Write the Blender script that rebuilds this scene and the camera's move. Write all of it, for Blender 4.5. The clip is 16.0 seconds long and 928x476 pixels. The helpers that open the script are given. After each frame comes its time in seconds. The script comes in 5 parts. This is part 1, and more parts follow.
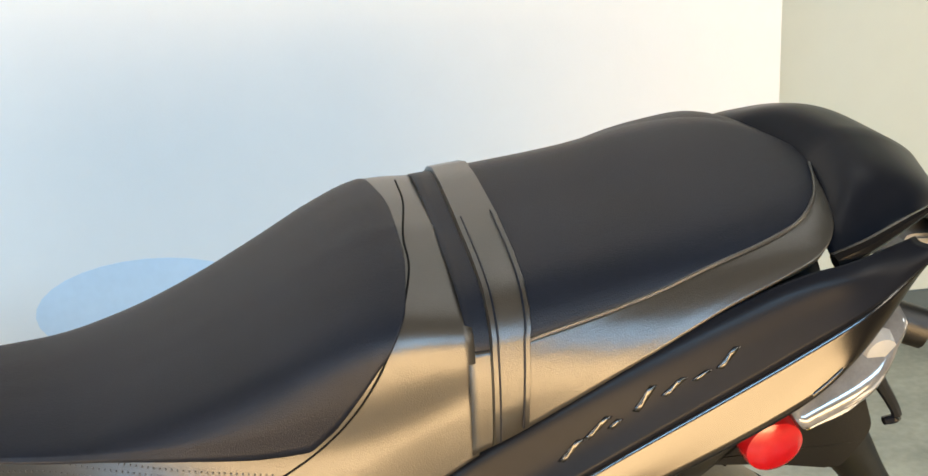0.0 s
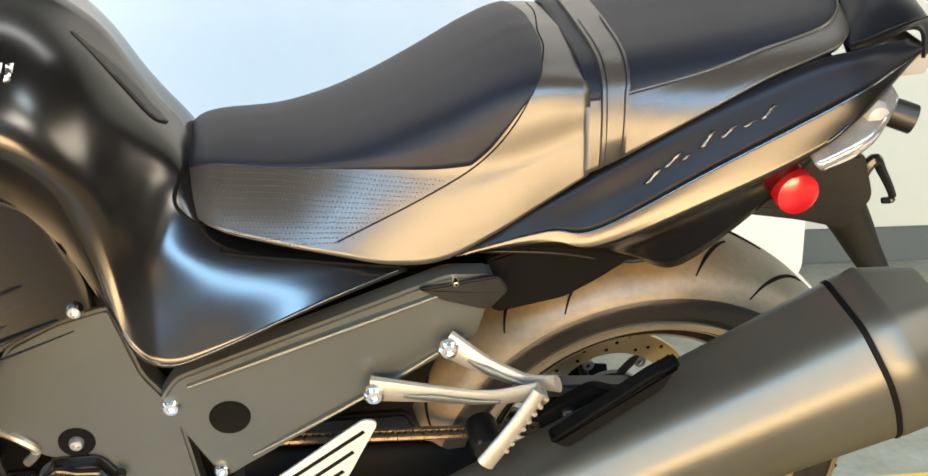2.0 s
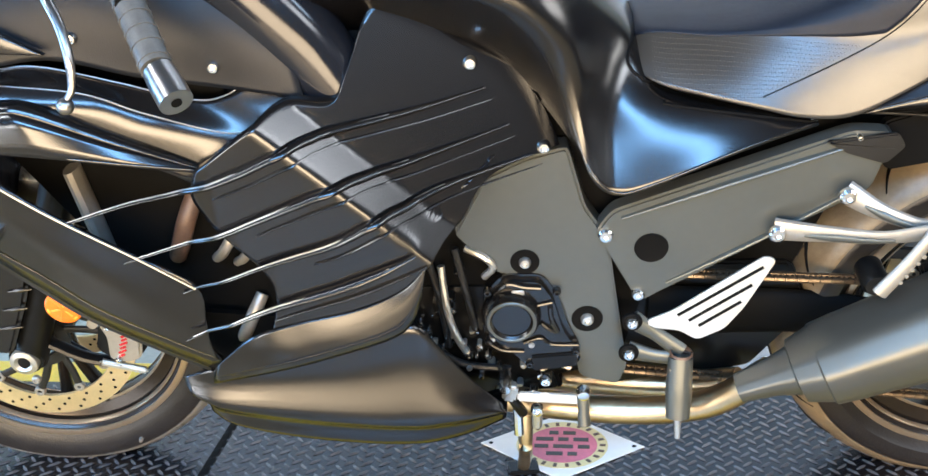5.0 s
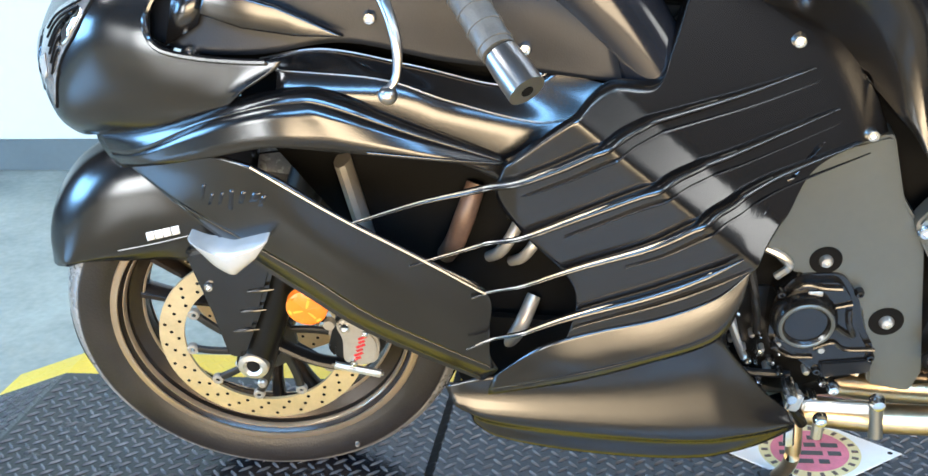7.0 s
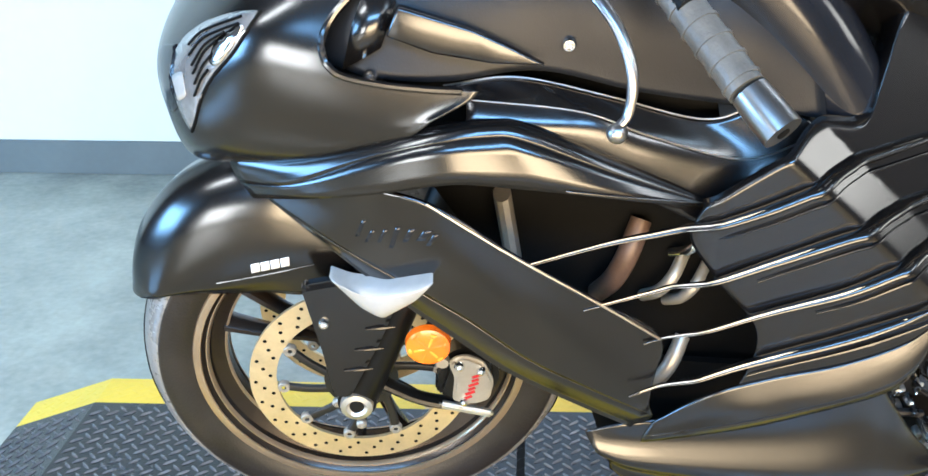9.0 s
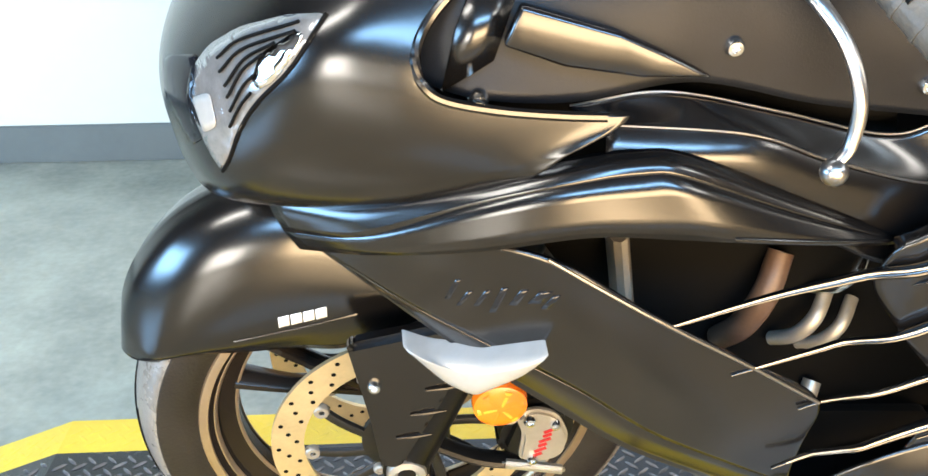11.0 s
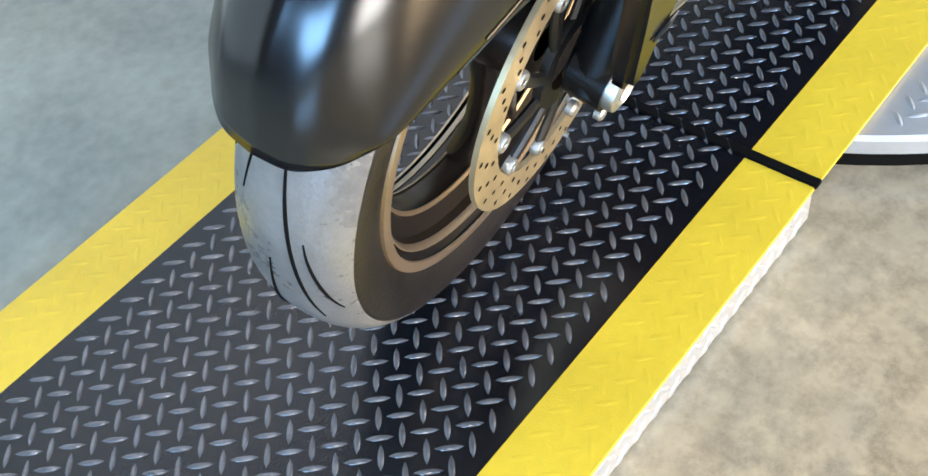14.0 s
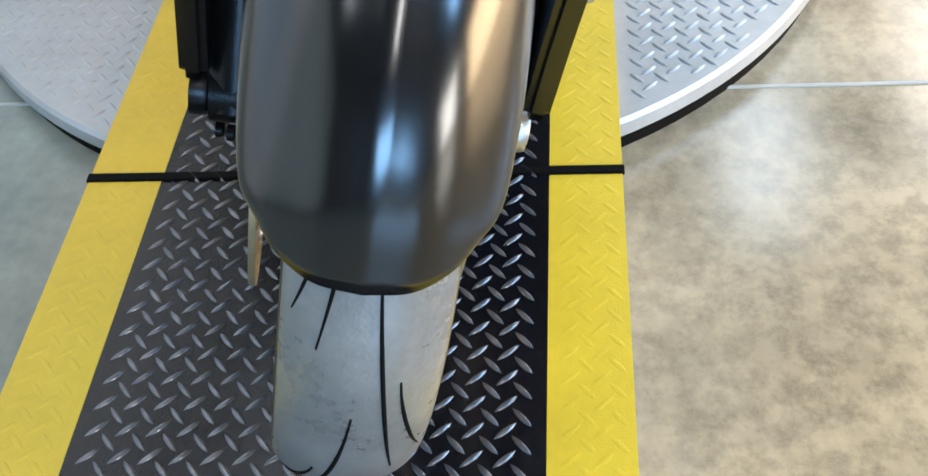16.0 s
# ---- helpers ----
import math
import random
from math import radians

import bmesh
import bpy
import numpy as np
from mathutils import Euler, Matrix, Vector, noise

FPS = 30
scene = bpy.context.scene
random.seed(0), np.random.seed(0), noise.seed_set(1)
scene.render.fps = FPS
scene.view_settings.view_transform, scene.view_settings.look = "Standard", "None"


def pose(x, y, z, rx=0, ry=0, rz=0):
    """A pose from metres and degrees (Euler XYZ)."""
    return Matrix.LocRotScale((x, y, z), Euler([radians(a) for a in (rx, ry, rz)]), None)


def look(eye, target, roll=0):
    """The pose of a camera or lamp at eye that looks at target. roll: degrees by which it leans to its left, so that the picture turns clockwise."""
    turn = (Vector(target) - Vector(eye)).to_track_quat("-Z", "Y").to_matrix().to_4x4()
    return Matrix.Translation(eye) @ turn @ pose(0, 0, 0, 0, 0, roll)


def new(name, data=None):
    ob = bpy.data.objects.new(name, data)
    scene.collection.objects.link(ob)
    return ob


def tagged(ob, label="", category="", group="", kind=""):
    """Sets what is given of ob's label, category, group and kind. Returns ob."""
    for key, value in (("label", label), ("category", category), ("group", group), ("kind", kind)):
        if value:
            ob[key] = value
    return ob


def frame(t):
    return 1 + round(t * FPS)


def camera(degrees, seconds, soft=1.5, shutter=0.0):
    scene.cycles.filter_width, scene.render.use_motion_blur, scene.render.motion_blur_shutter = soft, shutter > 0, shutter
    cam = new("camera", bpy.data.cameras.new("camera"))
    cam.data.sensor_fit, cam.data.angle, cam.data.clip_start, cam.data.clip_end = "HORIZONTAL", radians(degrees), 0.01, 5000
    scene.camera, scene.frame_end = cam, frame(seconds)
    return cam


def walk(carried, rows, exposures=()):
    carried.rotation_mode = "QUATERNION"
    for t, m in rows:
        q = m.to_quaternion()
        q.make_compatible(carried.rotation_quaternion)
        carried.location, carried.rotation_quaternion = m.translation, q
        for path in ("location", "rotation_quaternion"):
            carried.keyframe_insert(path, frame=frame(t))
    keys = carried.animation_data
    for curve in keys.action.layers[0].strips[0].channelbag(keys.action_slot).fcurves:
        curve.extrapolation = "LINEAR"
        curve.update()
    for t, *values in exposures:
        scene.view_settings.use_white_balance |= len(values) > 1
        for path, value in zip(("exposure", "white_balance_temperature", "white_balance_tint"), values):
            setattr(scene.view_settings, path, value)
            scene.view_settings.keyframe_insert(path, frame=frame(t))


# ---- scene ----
from mathutils.bvhtree import BVHTree

cam = camera(45.5, 16.0)
PATH = [
    (0, (0.516, -0.85, 1.117), (0.768, 1.046, 0.535), -3.0),
    (0.5, (0.538, -0.964, 1.106), (0.734, 0.955, 0.577), -3.9),
    (1, (0.528, -1.05, 1.084), (0.708, 0.869, 0.551), -3.1),
    (1.5, (0.466, -1.134, 1.044), (0.638, 0.783, 0.497), -1.5),
    (2, (0.378, -1.225, 1.013), (0.563, 0.674, 0.415), -0.7),
    (2.5, (0.349, -1.33, 0.995), (0.491, 0.562, 0.362), -0.6),
    (3, (0.358, -1.428, 1.001), (0.43, 0.461, 0.347), -0.7),
    (3.5, (0.365, -1.485, 0.99), (0.34, 0.41, 0.351), -1.1),
    (4, (0.361, -1.498, 0.969), (0.202, 0.396, 0.348), -1.7),
    (4.5, (0.265, -1.502, 0.969), (0.058, 0.383, 0.331), -2.0),
    (5, (0.147, -1.5, 0.969), (-0.086, 0.373, 0.307), -2.2),
    (5.2, (0.11, -1.497, 0.97), (-0.142, 0.369, 0.297), -2.4),
    (7.3, (-0.24, -1.374, 0.97), (-0.537, 0.465, 0.242), -3.1),
    (7.5, (-0.277, -1.362, 0.976), (-0.562, 0.475, 0.239), -2.9),
    (8, (-0.383, -1.357, 0.981), (-0.596, 0.491, 0.247), -1.9),
    (8.5, (-0.462, -1.353, 0.985), (-0.606, 0.504, 0.257), -1.1),
    (8.7, (-0.474, -1.342, 0.989), (-0.61, 0.516, 0.26), -0.9),
    (10.8, (-0.648, -1.101, 0.997), (-0.602, 0.754, 0.25), -1.0),
    (11, (-0.675, -1.054, 0.985), (-0.625, 0.77, 0.164), -1.1),
    (11.5, (-0.77, -0.955, 0.932), (-0.736, 0.744, -0.122), -3.0),
    (12, (-0.884, -0.877, 0.906), (-0.869, 0.672, -0.359), -10.4),
    (12.5, (-0.981, -0.74, 0.919), (-0.955, 0.681, -0.489), -16.1),
    (13, (-1.084, -0.65, 0.892), (-0.84, 0.722, -0.542), -16.5),
    (13.5, (-1.174, -0.548, 0.895), (-0.595, 0.642, -0.604), -14.2),
    (14, (-1.282, -0.447, 0.888), (-0.397, 0.508, -0.63), -10.6),
    (14.5, (-1.339, -0.343, 0.871), (-0.282, 0.413, -0.649), -8.5),
    (15, (-1.37, -0.213, 0.857), (-0.176, 0.298, -0.664), -5.4),
    (15.5, (-1.378, -0.151, 0.864), (-0.124, 0.204, -0.653), -6.7),
    (16, (-1.408, -0.1, 0.865), (-0.052, 0.098, -0.592), -6.7),
]
# seconds, stops, white balance and tint of the film's automatic exposure
EXPO = [(0, -0.54, 7350, 12), (1.5, -0.35, 7200, 11.5), (3, -0.15, 6300, 10.5), (4, -0.23, 5850, 11.5), (5, -0.2, 5550, 11), (7.5, -0.07, 5550, 9), (8.7, -0.05, 5550, 9), (10.8, 0, 6050, 10), (11.5, 0.2, 7050, 14), (12.5, -0.24, 6550, 14), (13, -0.2, 5750, 9), (13.5, -0.25, 5150, 8), (14, -0.2, 5950, 12), (14.5, -0.25, 6200, 14), (15.2, -0.3, 6100, 12), (16, -0.4, 6050, 11)]
walk(cam, [(t, look(eye, target, roll)) for t, eye, target, roll in PATH], EXPO)

# ---- world and light ----
world = bpy.data.worlds.new("world")
scene.world = world
world.use_nodes = True
wn = world.node_tree
sky = wn.nodes.new("ShaderNodeTexSky")
sky.sky_type, sky.sun_disc = "NISHITA", False
sky.sun_elevation, sky.sun_rotation = radians(40), radians(200)
wn.nodes["Background"].inputs["Strength"].default_value = 0.1
wn.links.new(sky.outputs[0], wn.nodes["Background"].inputs["Color"])


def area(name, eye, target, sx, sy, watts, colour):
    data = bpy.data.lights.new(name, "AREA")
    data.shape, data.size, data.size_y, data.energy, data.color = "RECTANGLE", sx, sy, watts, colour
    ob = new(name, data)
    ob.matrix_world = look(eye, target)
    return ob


WARM, COOL, DAY = (1.0, 0.71, 0.39), (0.34, 0.64, 1.0), (0.93, 0.97, 1.0)
# lamps out of view: the floor's glint places the second, the others are added
area("unseen_ceiling_lamp", (-0.2, 0.80, 2.9), (-0.2, 1.0, 0), 4.6, 0.2, 33, DAY)
area("unseen_ceiling_lamp", (2.75, -1.05, 2.9), (2.75, -1.0, 0), 1.0, 0.35, 22, (0.75, 0.9, 1.0))
area("unseen_ceiling_lamp", (3.55, -2.40, 2.92), (3.55, -2.35, 0), 1.7, 1.0, 105, (1.0, 0.95, 0.86))
area("unseen_ceiling_lamp", (-2.9, -1.30, 2.9), (-2.9, -1.25, 0), 1.6, 0.30, 60, (1.0, 0.95, 0.86))
# area lamps added out of view where the paintwork's blue and cream highlights point
area("added_side_light", (-0.1, -3.2, 2.5), (-0.1, 0, 1.0), 4.2, 0.62, 285, COOL)
area("added_side_light", (0.25, -3.2, 0.53), (0.25, 0, 0.60), 3.4, 1.02, 290, WARM)
area("added_side_light", (-4.45, -0.95, 1.05), (0, -0.6, 0.6), 1.7, 1.1, 165, (0.34, 0.64, 1.0))
area("added_side_light", (4.45, -0.35, 1.8), (0, -0.4, 0.9), 1.4, 0.9, 42, (1.0, 0.90, 0.74))
area("added_side_light", (-2.55, -3.2, 0.62), (-1.4, 0, 0.5), 1.5, 1.0, 130, (1.0, 0.93, 0.80))

# ---- materials ----


def material(name, colour, rough=0.5, metal=0.0, var=0.0, scale=20.0, bump=0.0, bump_scale=200.0, coat=0.0, spec=0.5, rvar=0.0, random_tone=0.0, second=None):
    """Principled material with variation at two scales and a fine relief."""
    mat = bpy.data.materials.new(name)
    mat.use_nodes = True
    nt = mat.node_tree
    nodes, links = nt.nodes, nt.links
    bsdf = nodes["Principled BSDF"]
    bsdf.inputs["Roughness"].default_value, bsdf.inputs["Metallic"].default_value = rough, metal
    bsdf.inputs["Specular IOR Level"].default_value, bsdf.inputs["Coat Weight"].default_value = spec, coat
    bsdf.inputs["Coat Roughness"].default_value = min(0.22, rough)
    bsdf.inputs["Base Color"].default_value = (*colour, 1)
    coords = nodes.new("ShaderNodeTexCoord")
    if var or rvar or second:
        big = nodes.new("ShaderNodeTexNoise")
        big.inputs["Scale"].default_value, big.inputs["Detail"].default_value = scale, 6
        links.new(coords.outputs["Object"], big.inputs["Vector"])
        fine = nodes.new("ShaderNodeTexNoise")
        fine.inputs["Scale"].default_value, fine.inputs["Detail"].default_value = scale * 9, 4
        links.new(coords.outputs["Object"], fine.inputs["Vector"])
        mix = nodes.new("ShaderNodeMath")
        mix.operation = "MULTIPLY_ADD"
        links.new(fine.outputs["Fac"], mix.inputs[0])
        mix.inputs[1].default_value = 0.45 if scale < 50 else 0.3
        links.new(big.outputs["Fac"], mix.inputs[2])
        ramp = nodes.new("ShaderNodeMapRange")
        ramp.inputs["From Min"].default_value, ramp.inputs["From Max"].default_value = 0.45, 1.0
        links.new(mix.outputs[0], ramp.inputs["Value"])
        if var or second:
            tone = nodes.new("ShaderNodeMix")
            tone.data_type = "RGBA"
            low = [max(0, c * (1 - var)) for c in colour]
            high = second or [min(1, c * (1 + var)) for c in colour]
            tone.inputs["A"].default_value, tone.inputs["B"].default_value = (*low, 1), (*high, 1)
            links.new(ramp.outputs["Result"], tone.inputs["Factor"])
            links.new(tone.outputs["Result"], bsdf.inputs["Base Color"])
        if rvar:
            rr = nodes.new("ShaderNodeMapRange")
            rr.inputs["To Min"].default_value, rr.inputs["To Max"].default_value = rough - rvar, rough + rvar
            links.new(ramp.outputs["Result"], rr.inputs["Value"])
            links.new(rr.outputs["Result"], bsdf.inputs["Roughness"])
    if bump:
        grain = nodes.new("ShaderNodeTexNoise")
        grain.inputs["Scale"].default_value, grain.inputs["Detail"].default_value = bump_scale, 3
        links.new(coords.outputs["Object"], grain.inputs["Vector"])
        rel = nodes.new("ShaderNodeBump")
        rel.inputs["Strength"].default_value, rel.inputs["Distance"].default_value = bump, 0.002
        links.new(grain.outputs["Fac"], rel.inputs["Height"])
        links.new(rel.outputs["Normal"], bsdf.inputs["Normal"])
    return mat


PAINT = material("satin_black_paint", (0.0035, 0.0032, 0.0032), 0.21, 0.0, 0.1, 6, spec=0.75)
GLOSS = material("gloss_black_plastic", (0.008, 0.009, 0.012), 0.14, 0.0, 0.2, 12, spec=0.4)
PLASTIC = material("black_plastic", (0.006, 0.006, 0.006), 0.40, 0.0, 0.3, 20, 0.15, 700)
INNER_BLACK = material("dull_inner_black", (0.005, 0.006, 0.008), 0.42, 0.0, 0.25, 18, 0.1, 600, spec=0.25)
CASE = material("glossy_black_casting", (0.006, 0.0055, 0.005), 0.18, 0.1, 0.2, 24, 0.06, 300, coat=0.3)
# seat sides, which catch more light, get the lighter vinyl, tops the darker
VINYL = material("lighter_seat_vinyl", (0.030, 0.027, 0.022), 0.31, 0.0, 0.15, 15, 0.15, 900, spec=0.9)
GRIP_VINYL = material("darker_seat_vinyl", (0.004, 0.006, 0.012), 0.46, 0.0, 0.25, 15, 0.25, 900, spec=0.26)
RUBBER = material("tyre_rubber", (0.013, 0.011, 0.010), 0.40, 0.0, 0.35, 14, 0.3, 300, rvar=0.08)
GRIP = material("worn_grey_grip", (0.085, 0.083, 0.075), 0.42, 0.0, 0.3, 40, 0.3, 300, rvar=0.08)
# base grey raised to carry the bright sheen on the front tyre's crown
TREAD = material("tyre_tread", (0.16, 0.155, 0.145), 0.29, 0.0, 0.35, 14, 0.2, 300, spec=1.0, rvar=0.06)
DUSTY = material("dusty_tyre_tread", (0.17, 0.13, 0.08), 0.4, 0.0, 0.3, 14, 0.2, 300, rvar=0.06)
RIM = material("dark_rim", (0.030, 0.024, 0.020), 0.26, 0.6, 0.15, 10)
LIP = material("machined_rim_lip", (0.40, 0.31, 0.21), 0.28, 0.75, 0.1, 20)
GREY = material("grey_frame_paint", (0.105, 0.11, 0.10), 0.36, 0.6, 0.06, 8, 0.03, 900, rvar=0.03)
SATIN = material("bright_satin_aluminium", (0.74, 0.73, 0.69), 0.42, 0.7, 0.08, 25, 0.05, 500)
ALU = material("cast_aluminium", (0.55, 0.54, 0.5), 0.35, 0.9, 0.12, 25, 0.1, 500)
CAST = material("dull_cast_aluminium", (0.34, 0.32, 0.28), 0.38, 0.6, 0.12, 25, 0.1, 500)
STEEL = material("bolt_steel", (0.75, 0.75, 0.74), 0.2, 1.0, 0.05, 40)
DISC = material("brake_disc_steel", (0.64, 0.52, 0.31), 0.36, 0.75, 0.12, 30, rvar=0.06)
CHAIN = material("oily_chain_steel", (0.16, 0.12, 0.08), 0.32, 0.85, 0.3, 60)
PIPE = material("heat_tinted_pipe", (0.55, 0.43, 0.26), 0.34, 1.0, 0.2, 10, rvar=0.06)
TITAN = material("muffler_metal", (0.125, 0.125, 0.110), 0.46, 0.8, 0.08, 6, 0.04, 500, rvar=0.04)
ENGINE = material("engine_black", (0.004, 0.004, 0.004), 0.30, 0.0, 0.3, 30, 0.1, 400, spec=0.25)
WHITE = material("white_decal", (0.8, 0.8, 0.78), 0.35, 0.0, 0.04, 30)
AMBER = material("amber_lens", (0.78, 0.17, 0.005), 0.2, 0.0, 0.1, 60, coat=0.5)
ORANGE = material("pale_amber_facet", (0.88, 0.31, 0.02), 0.2, 0.0, 0.1, 60, coat=0.5)
RED = material("red_reflector", (0.36, 0.006, 0.010), 0.2, 0.0, 0.1, 90, coat=0.6)
WALL_GREY = material("grey_white_wall_paint", (0.56, 0.62, 0.58), 0.6, 0.0, 0.03, 1.5, 0.05, 150)
BASE = material("grey_vinyl_base", (0.10, 0.13, 0.14), 0.45, 0.0, 0.1, 5)
# darkened so that the unseen ceiling adds little to reflections
CEIL = material("darkened_ceiling_grey", (0.04, 0.04, 0.04), 0.8, 0.0, 0.03, 3)
CONCRETE = material("polished_concrete", (0.30, 0.285, 0.24), 0.18, 0.0, 0.22, 5.5, 0.03, 60, rvar=0.05, second=(0.44, 0.41, 0.335))


def warm_light_tint(mat, grey, brown):
    """Colours the floor as if lit warm in front of the stand and cool behind it, with a ragged border, and adds fine
    dark flecks.
    """
    nt = mat.node_tree
    nodes, links = nt.nodes, nt.links
    bsdf = nodes["Principled BSDF"]
    old = bsdf.inputs["Base Color"].links[0].from_socket
    coords = nodes.new("ShaderNodeTexCoord")
    split = nodes.new("ShaderNodeSeparateXYZ")
    links.new(coords.outputs["Object"], split.inputs[0])
    cloud = nodes.new("ShaderNodeTexNoise")
    cloud.inputs["Scale"].default_value, cloud.inputs["Detail"].default_value = 1.6, 8
    links.new(coords.outputs["Object"], cloud.inputs["Vector"])
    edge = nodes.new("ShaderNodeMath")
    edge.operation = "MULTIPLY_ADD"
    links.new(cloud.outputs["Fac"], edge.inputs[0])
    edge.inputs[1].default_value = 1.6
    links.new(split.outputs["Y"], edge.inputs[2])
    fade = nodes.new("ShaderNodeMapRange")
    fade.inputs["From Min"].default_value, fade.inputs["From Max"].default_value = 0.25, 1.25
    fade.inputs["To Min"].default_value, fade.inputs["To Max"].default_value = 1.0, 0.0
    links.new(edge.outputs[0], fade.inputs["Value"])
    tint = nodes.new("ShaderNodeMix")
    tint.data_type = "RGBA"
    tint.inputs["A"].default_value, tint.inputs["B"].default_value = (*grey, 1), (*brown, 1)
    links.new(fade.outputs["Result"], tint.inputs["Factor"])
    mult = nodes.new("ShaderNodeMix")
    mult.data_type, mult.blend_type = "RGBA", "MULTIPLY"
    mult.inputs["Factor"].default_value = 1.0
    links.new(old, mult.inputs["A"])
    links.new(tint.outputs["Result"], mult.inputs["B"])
    fleck = nodes.new("ShaderNodeTexNoise")
    fleck.inputs["Scale"].default_value, fleck.inputs["Detail"].default_value, fleck.inputs["Roughness"].default_value = 30, 8, 0.75
    links.new(coords.outputs["Object"], fleck.inputs["Vector"])
    spots = nodes.new("ShaderNodeMapRange")
    spots.inputs["From Min"].default_value, spots.inputs["From Max"].default_value = 0.36, 0.56
    spots.inputs["To Min"].default_value, spots.inputs["To Max"].default_value = 0.62, 1.0
    links.new(fleck.outputs["Fac"], spots.inputs["Value"])
    soft = nodes.new("ShaderNodeMix")
    soft.data_type = "RGBA"
    soft.inputs["A"].default_value = (1, 1, 1, 1)
    links.new(fade.outputs["Result"], soft.inputs["Factor"])
    links.new(spots.outputs["Result"], soft.inputs["B"])
    last = nodes.new("ShaderNodeMix")
    last.data_type, last.blend_type = "RGBA", "MULTIPLY"
    last.inputs["Factor"].default_value = 1.0
    links.new(mult.outputs["Result"], last.inputs["A"])
    links.new(soft.outputs["Result"], last.inputs["B"])
    links.new(last.outputs["Result"], bsdf.inputs["Base Color"])


# factors for the cool back and the brighter, warm-lit front of the floor
warm_light_tint(CONCRETE, (0.86, 0.97, 1.0), (1.38, 1.12, 0.80))
# weakly reflecting black for the cowl; on the tail panel a darkened PAINT copy
DIM_BLACK = material("dimmed_black_paint", (0.006, 0.007, 0.010), 0.35, 0.0, 0.2, 12, spec=0.12)
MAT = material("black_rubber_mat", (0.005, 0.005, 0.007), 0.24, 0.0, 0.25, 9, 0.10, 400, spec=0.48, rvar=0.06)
# paler metallic lozenge tops that put glints into the black rubber tread
MAT_TOP = material("mat_tread_glint", (0.15, 0.15, 0.16), 0.24, 0.55, 0.3, 40, spec=1.0)
YELLOW = material("yellow_safety_stripe", (0.72, 0.50, 0.03), 0.4, 0.0, 0.10, 9, 0.15, 400)
# dark tone keeps the unseen walls from brightening the paint's reflections
DULL = material("darkened_wall_grey", (0.06, 0.057, 0.055), 0.7, 0.0, 0.1, 2, 0.05, 150)
SCREEN = material("white_screen_fabric", (0.78, 0.785, 0.77), 0.6, 0.0, 0.02, 2, 0.08, 300)
BLUE = material("pale_blue_print", (0.58, 0.72, 0.84), 0.5, 0.0, 0.06, 6)
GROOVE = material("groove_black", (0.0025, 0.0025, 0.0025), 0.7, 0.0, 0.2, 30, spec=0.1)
CLEAR = material("clear_lens", (0.20, 0.20, 0.20), 0.12, 0.35, 0.25, 60, coat=1.0)
CHROME = material("chrome", (0.86, 0.86, 0.87), 0.08, 1.0, 0.04, 30)
LENS = material("white_turn_lens", (0.29, 0.29, 0.28), 0.25, 0.0, 0.06, 60, 0.1, 120, coat=0.6)
BROWN = material("copper_brown_hose", (0.10, 0.06, 0.04), 0.45, 0.2, 0.3, 30)
PALE_YELLOW = material("pale_yellow_print", (0.72, 0.62, 0.30), 0.45, 0.0, 0.1, 30)
PINK = material("faded_red_print", (0.62, 0.16, 0.22), 0.45, 0.0, 0.2, 30)
JOINT = material("pale_joint_filler", (0.5, 0.5, 0.46), 0.5, 0.0, 0.1, 20)
BADGE = material("dark_chrome_badge", (0.09, 0.09, 0.09), 0.25, 1.0, 0.05, 40)
# bars of this draw highlights along panel edges; the lever uses it as metal
EDGE = material("edge_glint_and_lever_metal", (0.32, 0.31, 0.30), 0.3, 1.0, 0.05, 40)
PLATE = material("aluminium_tread_plate", (0.47, 0.48, 0.48), 0.38, 0.45, 0.12, 8, 0.06, 300, rvar=0.06)

# ---- mesh helpers ----


def spline(points, n):
    """n points along a smooth curve through the given ones."""
    p = [Vector(q) for q in points]
    if len(p) == 2:
        return [p[0].lerp(p[1], i / (n - 1)) for i in range(n)]
    p = [2 * p[0] - p[1], *p, 2 * p[-1] - p[-2]]
    out = []
    for i in range(n):
        f = i / (n - 1) * (len(p) - 3)
        k = min(int(f), len(p) - 4)
        u = f - k
        a, b, c, d = p[k:k + 4]
        out.append(0.5 * (2 * b + (c - a) * u + (2 * a - 5 * b + 4 * c - d) * u * u + (3 * b - a - 3 * c + d) * u ** 3))
    return out


def grid_faces(bm, rows, close=False):
    vs = [[bm.verts.new(q) for q in row] for row in rows]
    n = len(vs[0])
    for a, b in zip(vs, vs[1:]):
        for j in range(n if close else n - 1):
            k = (j + 1) % n
            bm.faces.new((a[j], a[k], b[k], b[j]))
    return vs


def loft(rails, nu=24, nv=14, mirror=False):
    """A sheet through the rails; mirror: the rails run from the middle plane to one side, and the other side is added."""
    along = [spline(r, nu) for r in rails]
    cols = [spline([r[i] for r in along], nv) for i in range(nu)]
    if mirror:
        cols = [[Vector((q.x, -q.y, q.z)) for q in reversed(c)][:-1] + c for c in cols]
    bm = bmesh.new()
    grid_faces(bm, cols)
    return bm


def flip_y(bm):
    """The same form on the other side of the middle plane."""
    other = bm.copy()
    for v in other.verts:
        v.co.y = -v.co.y
    bmesh.ops.reverse_faces(other, faces=other.faces)
    return other


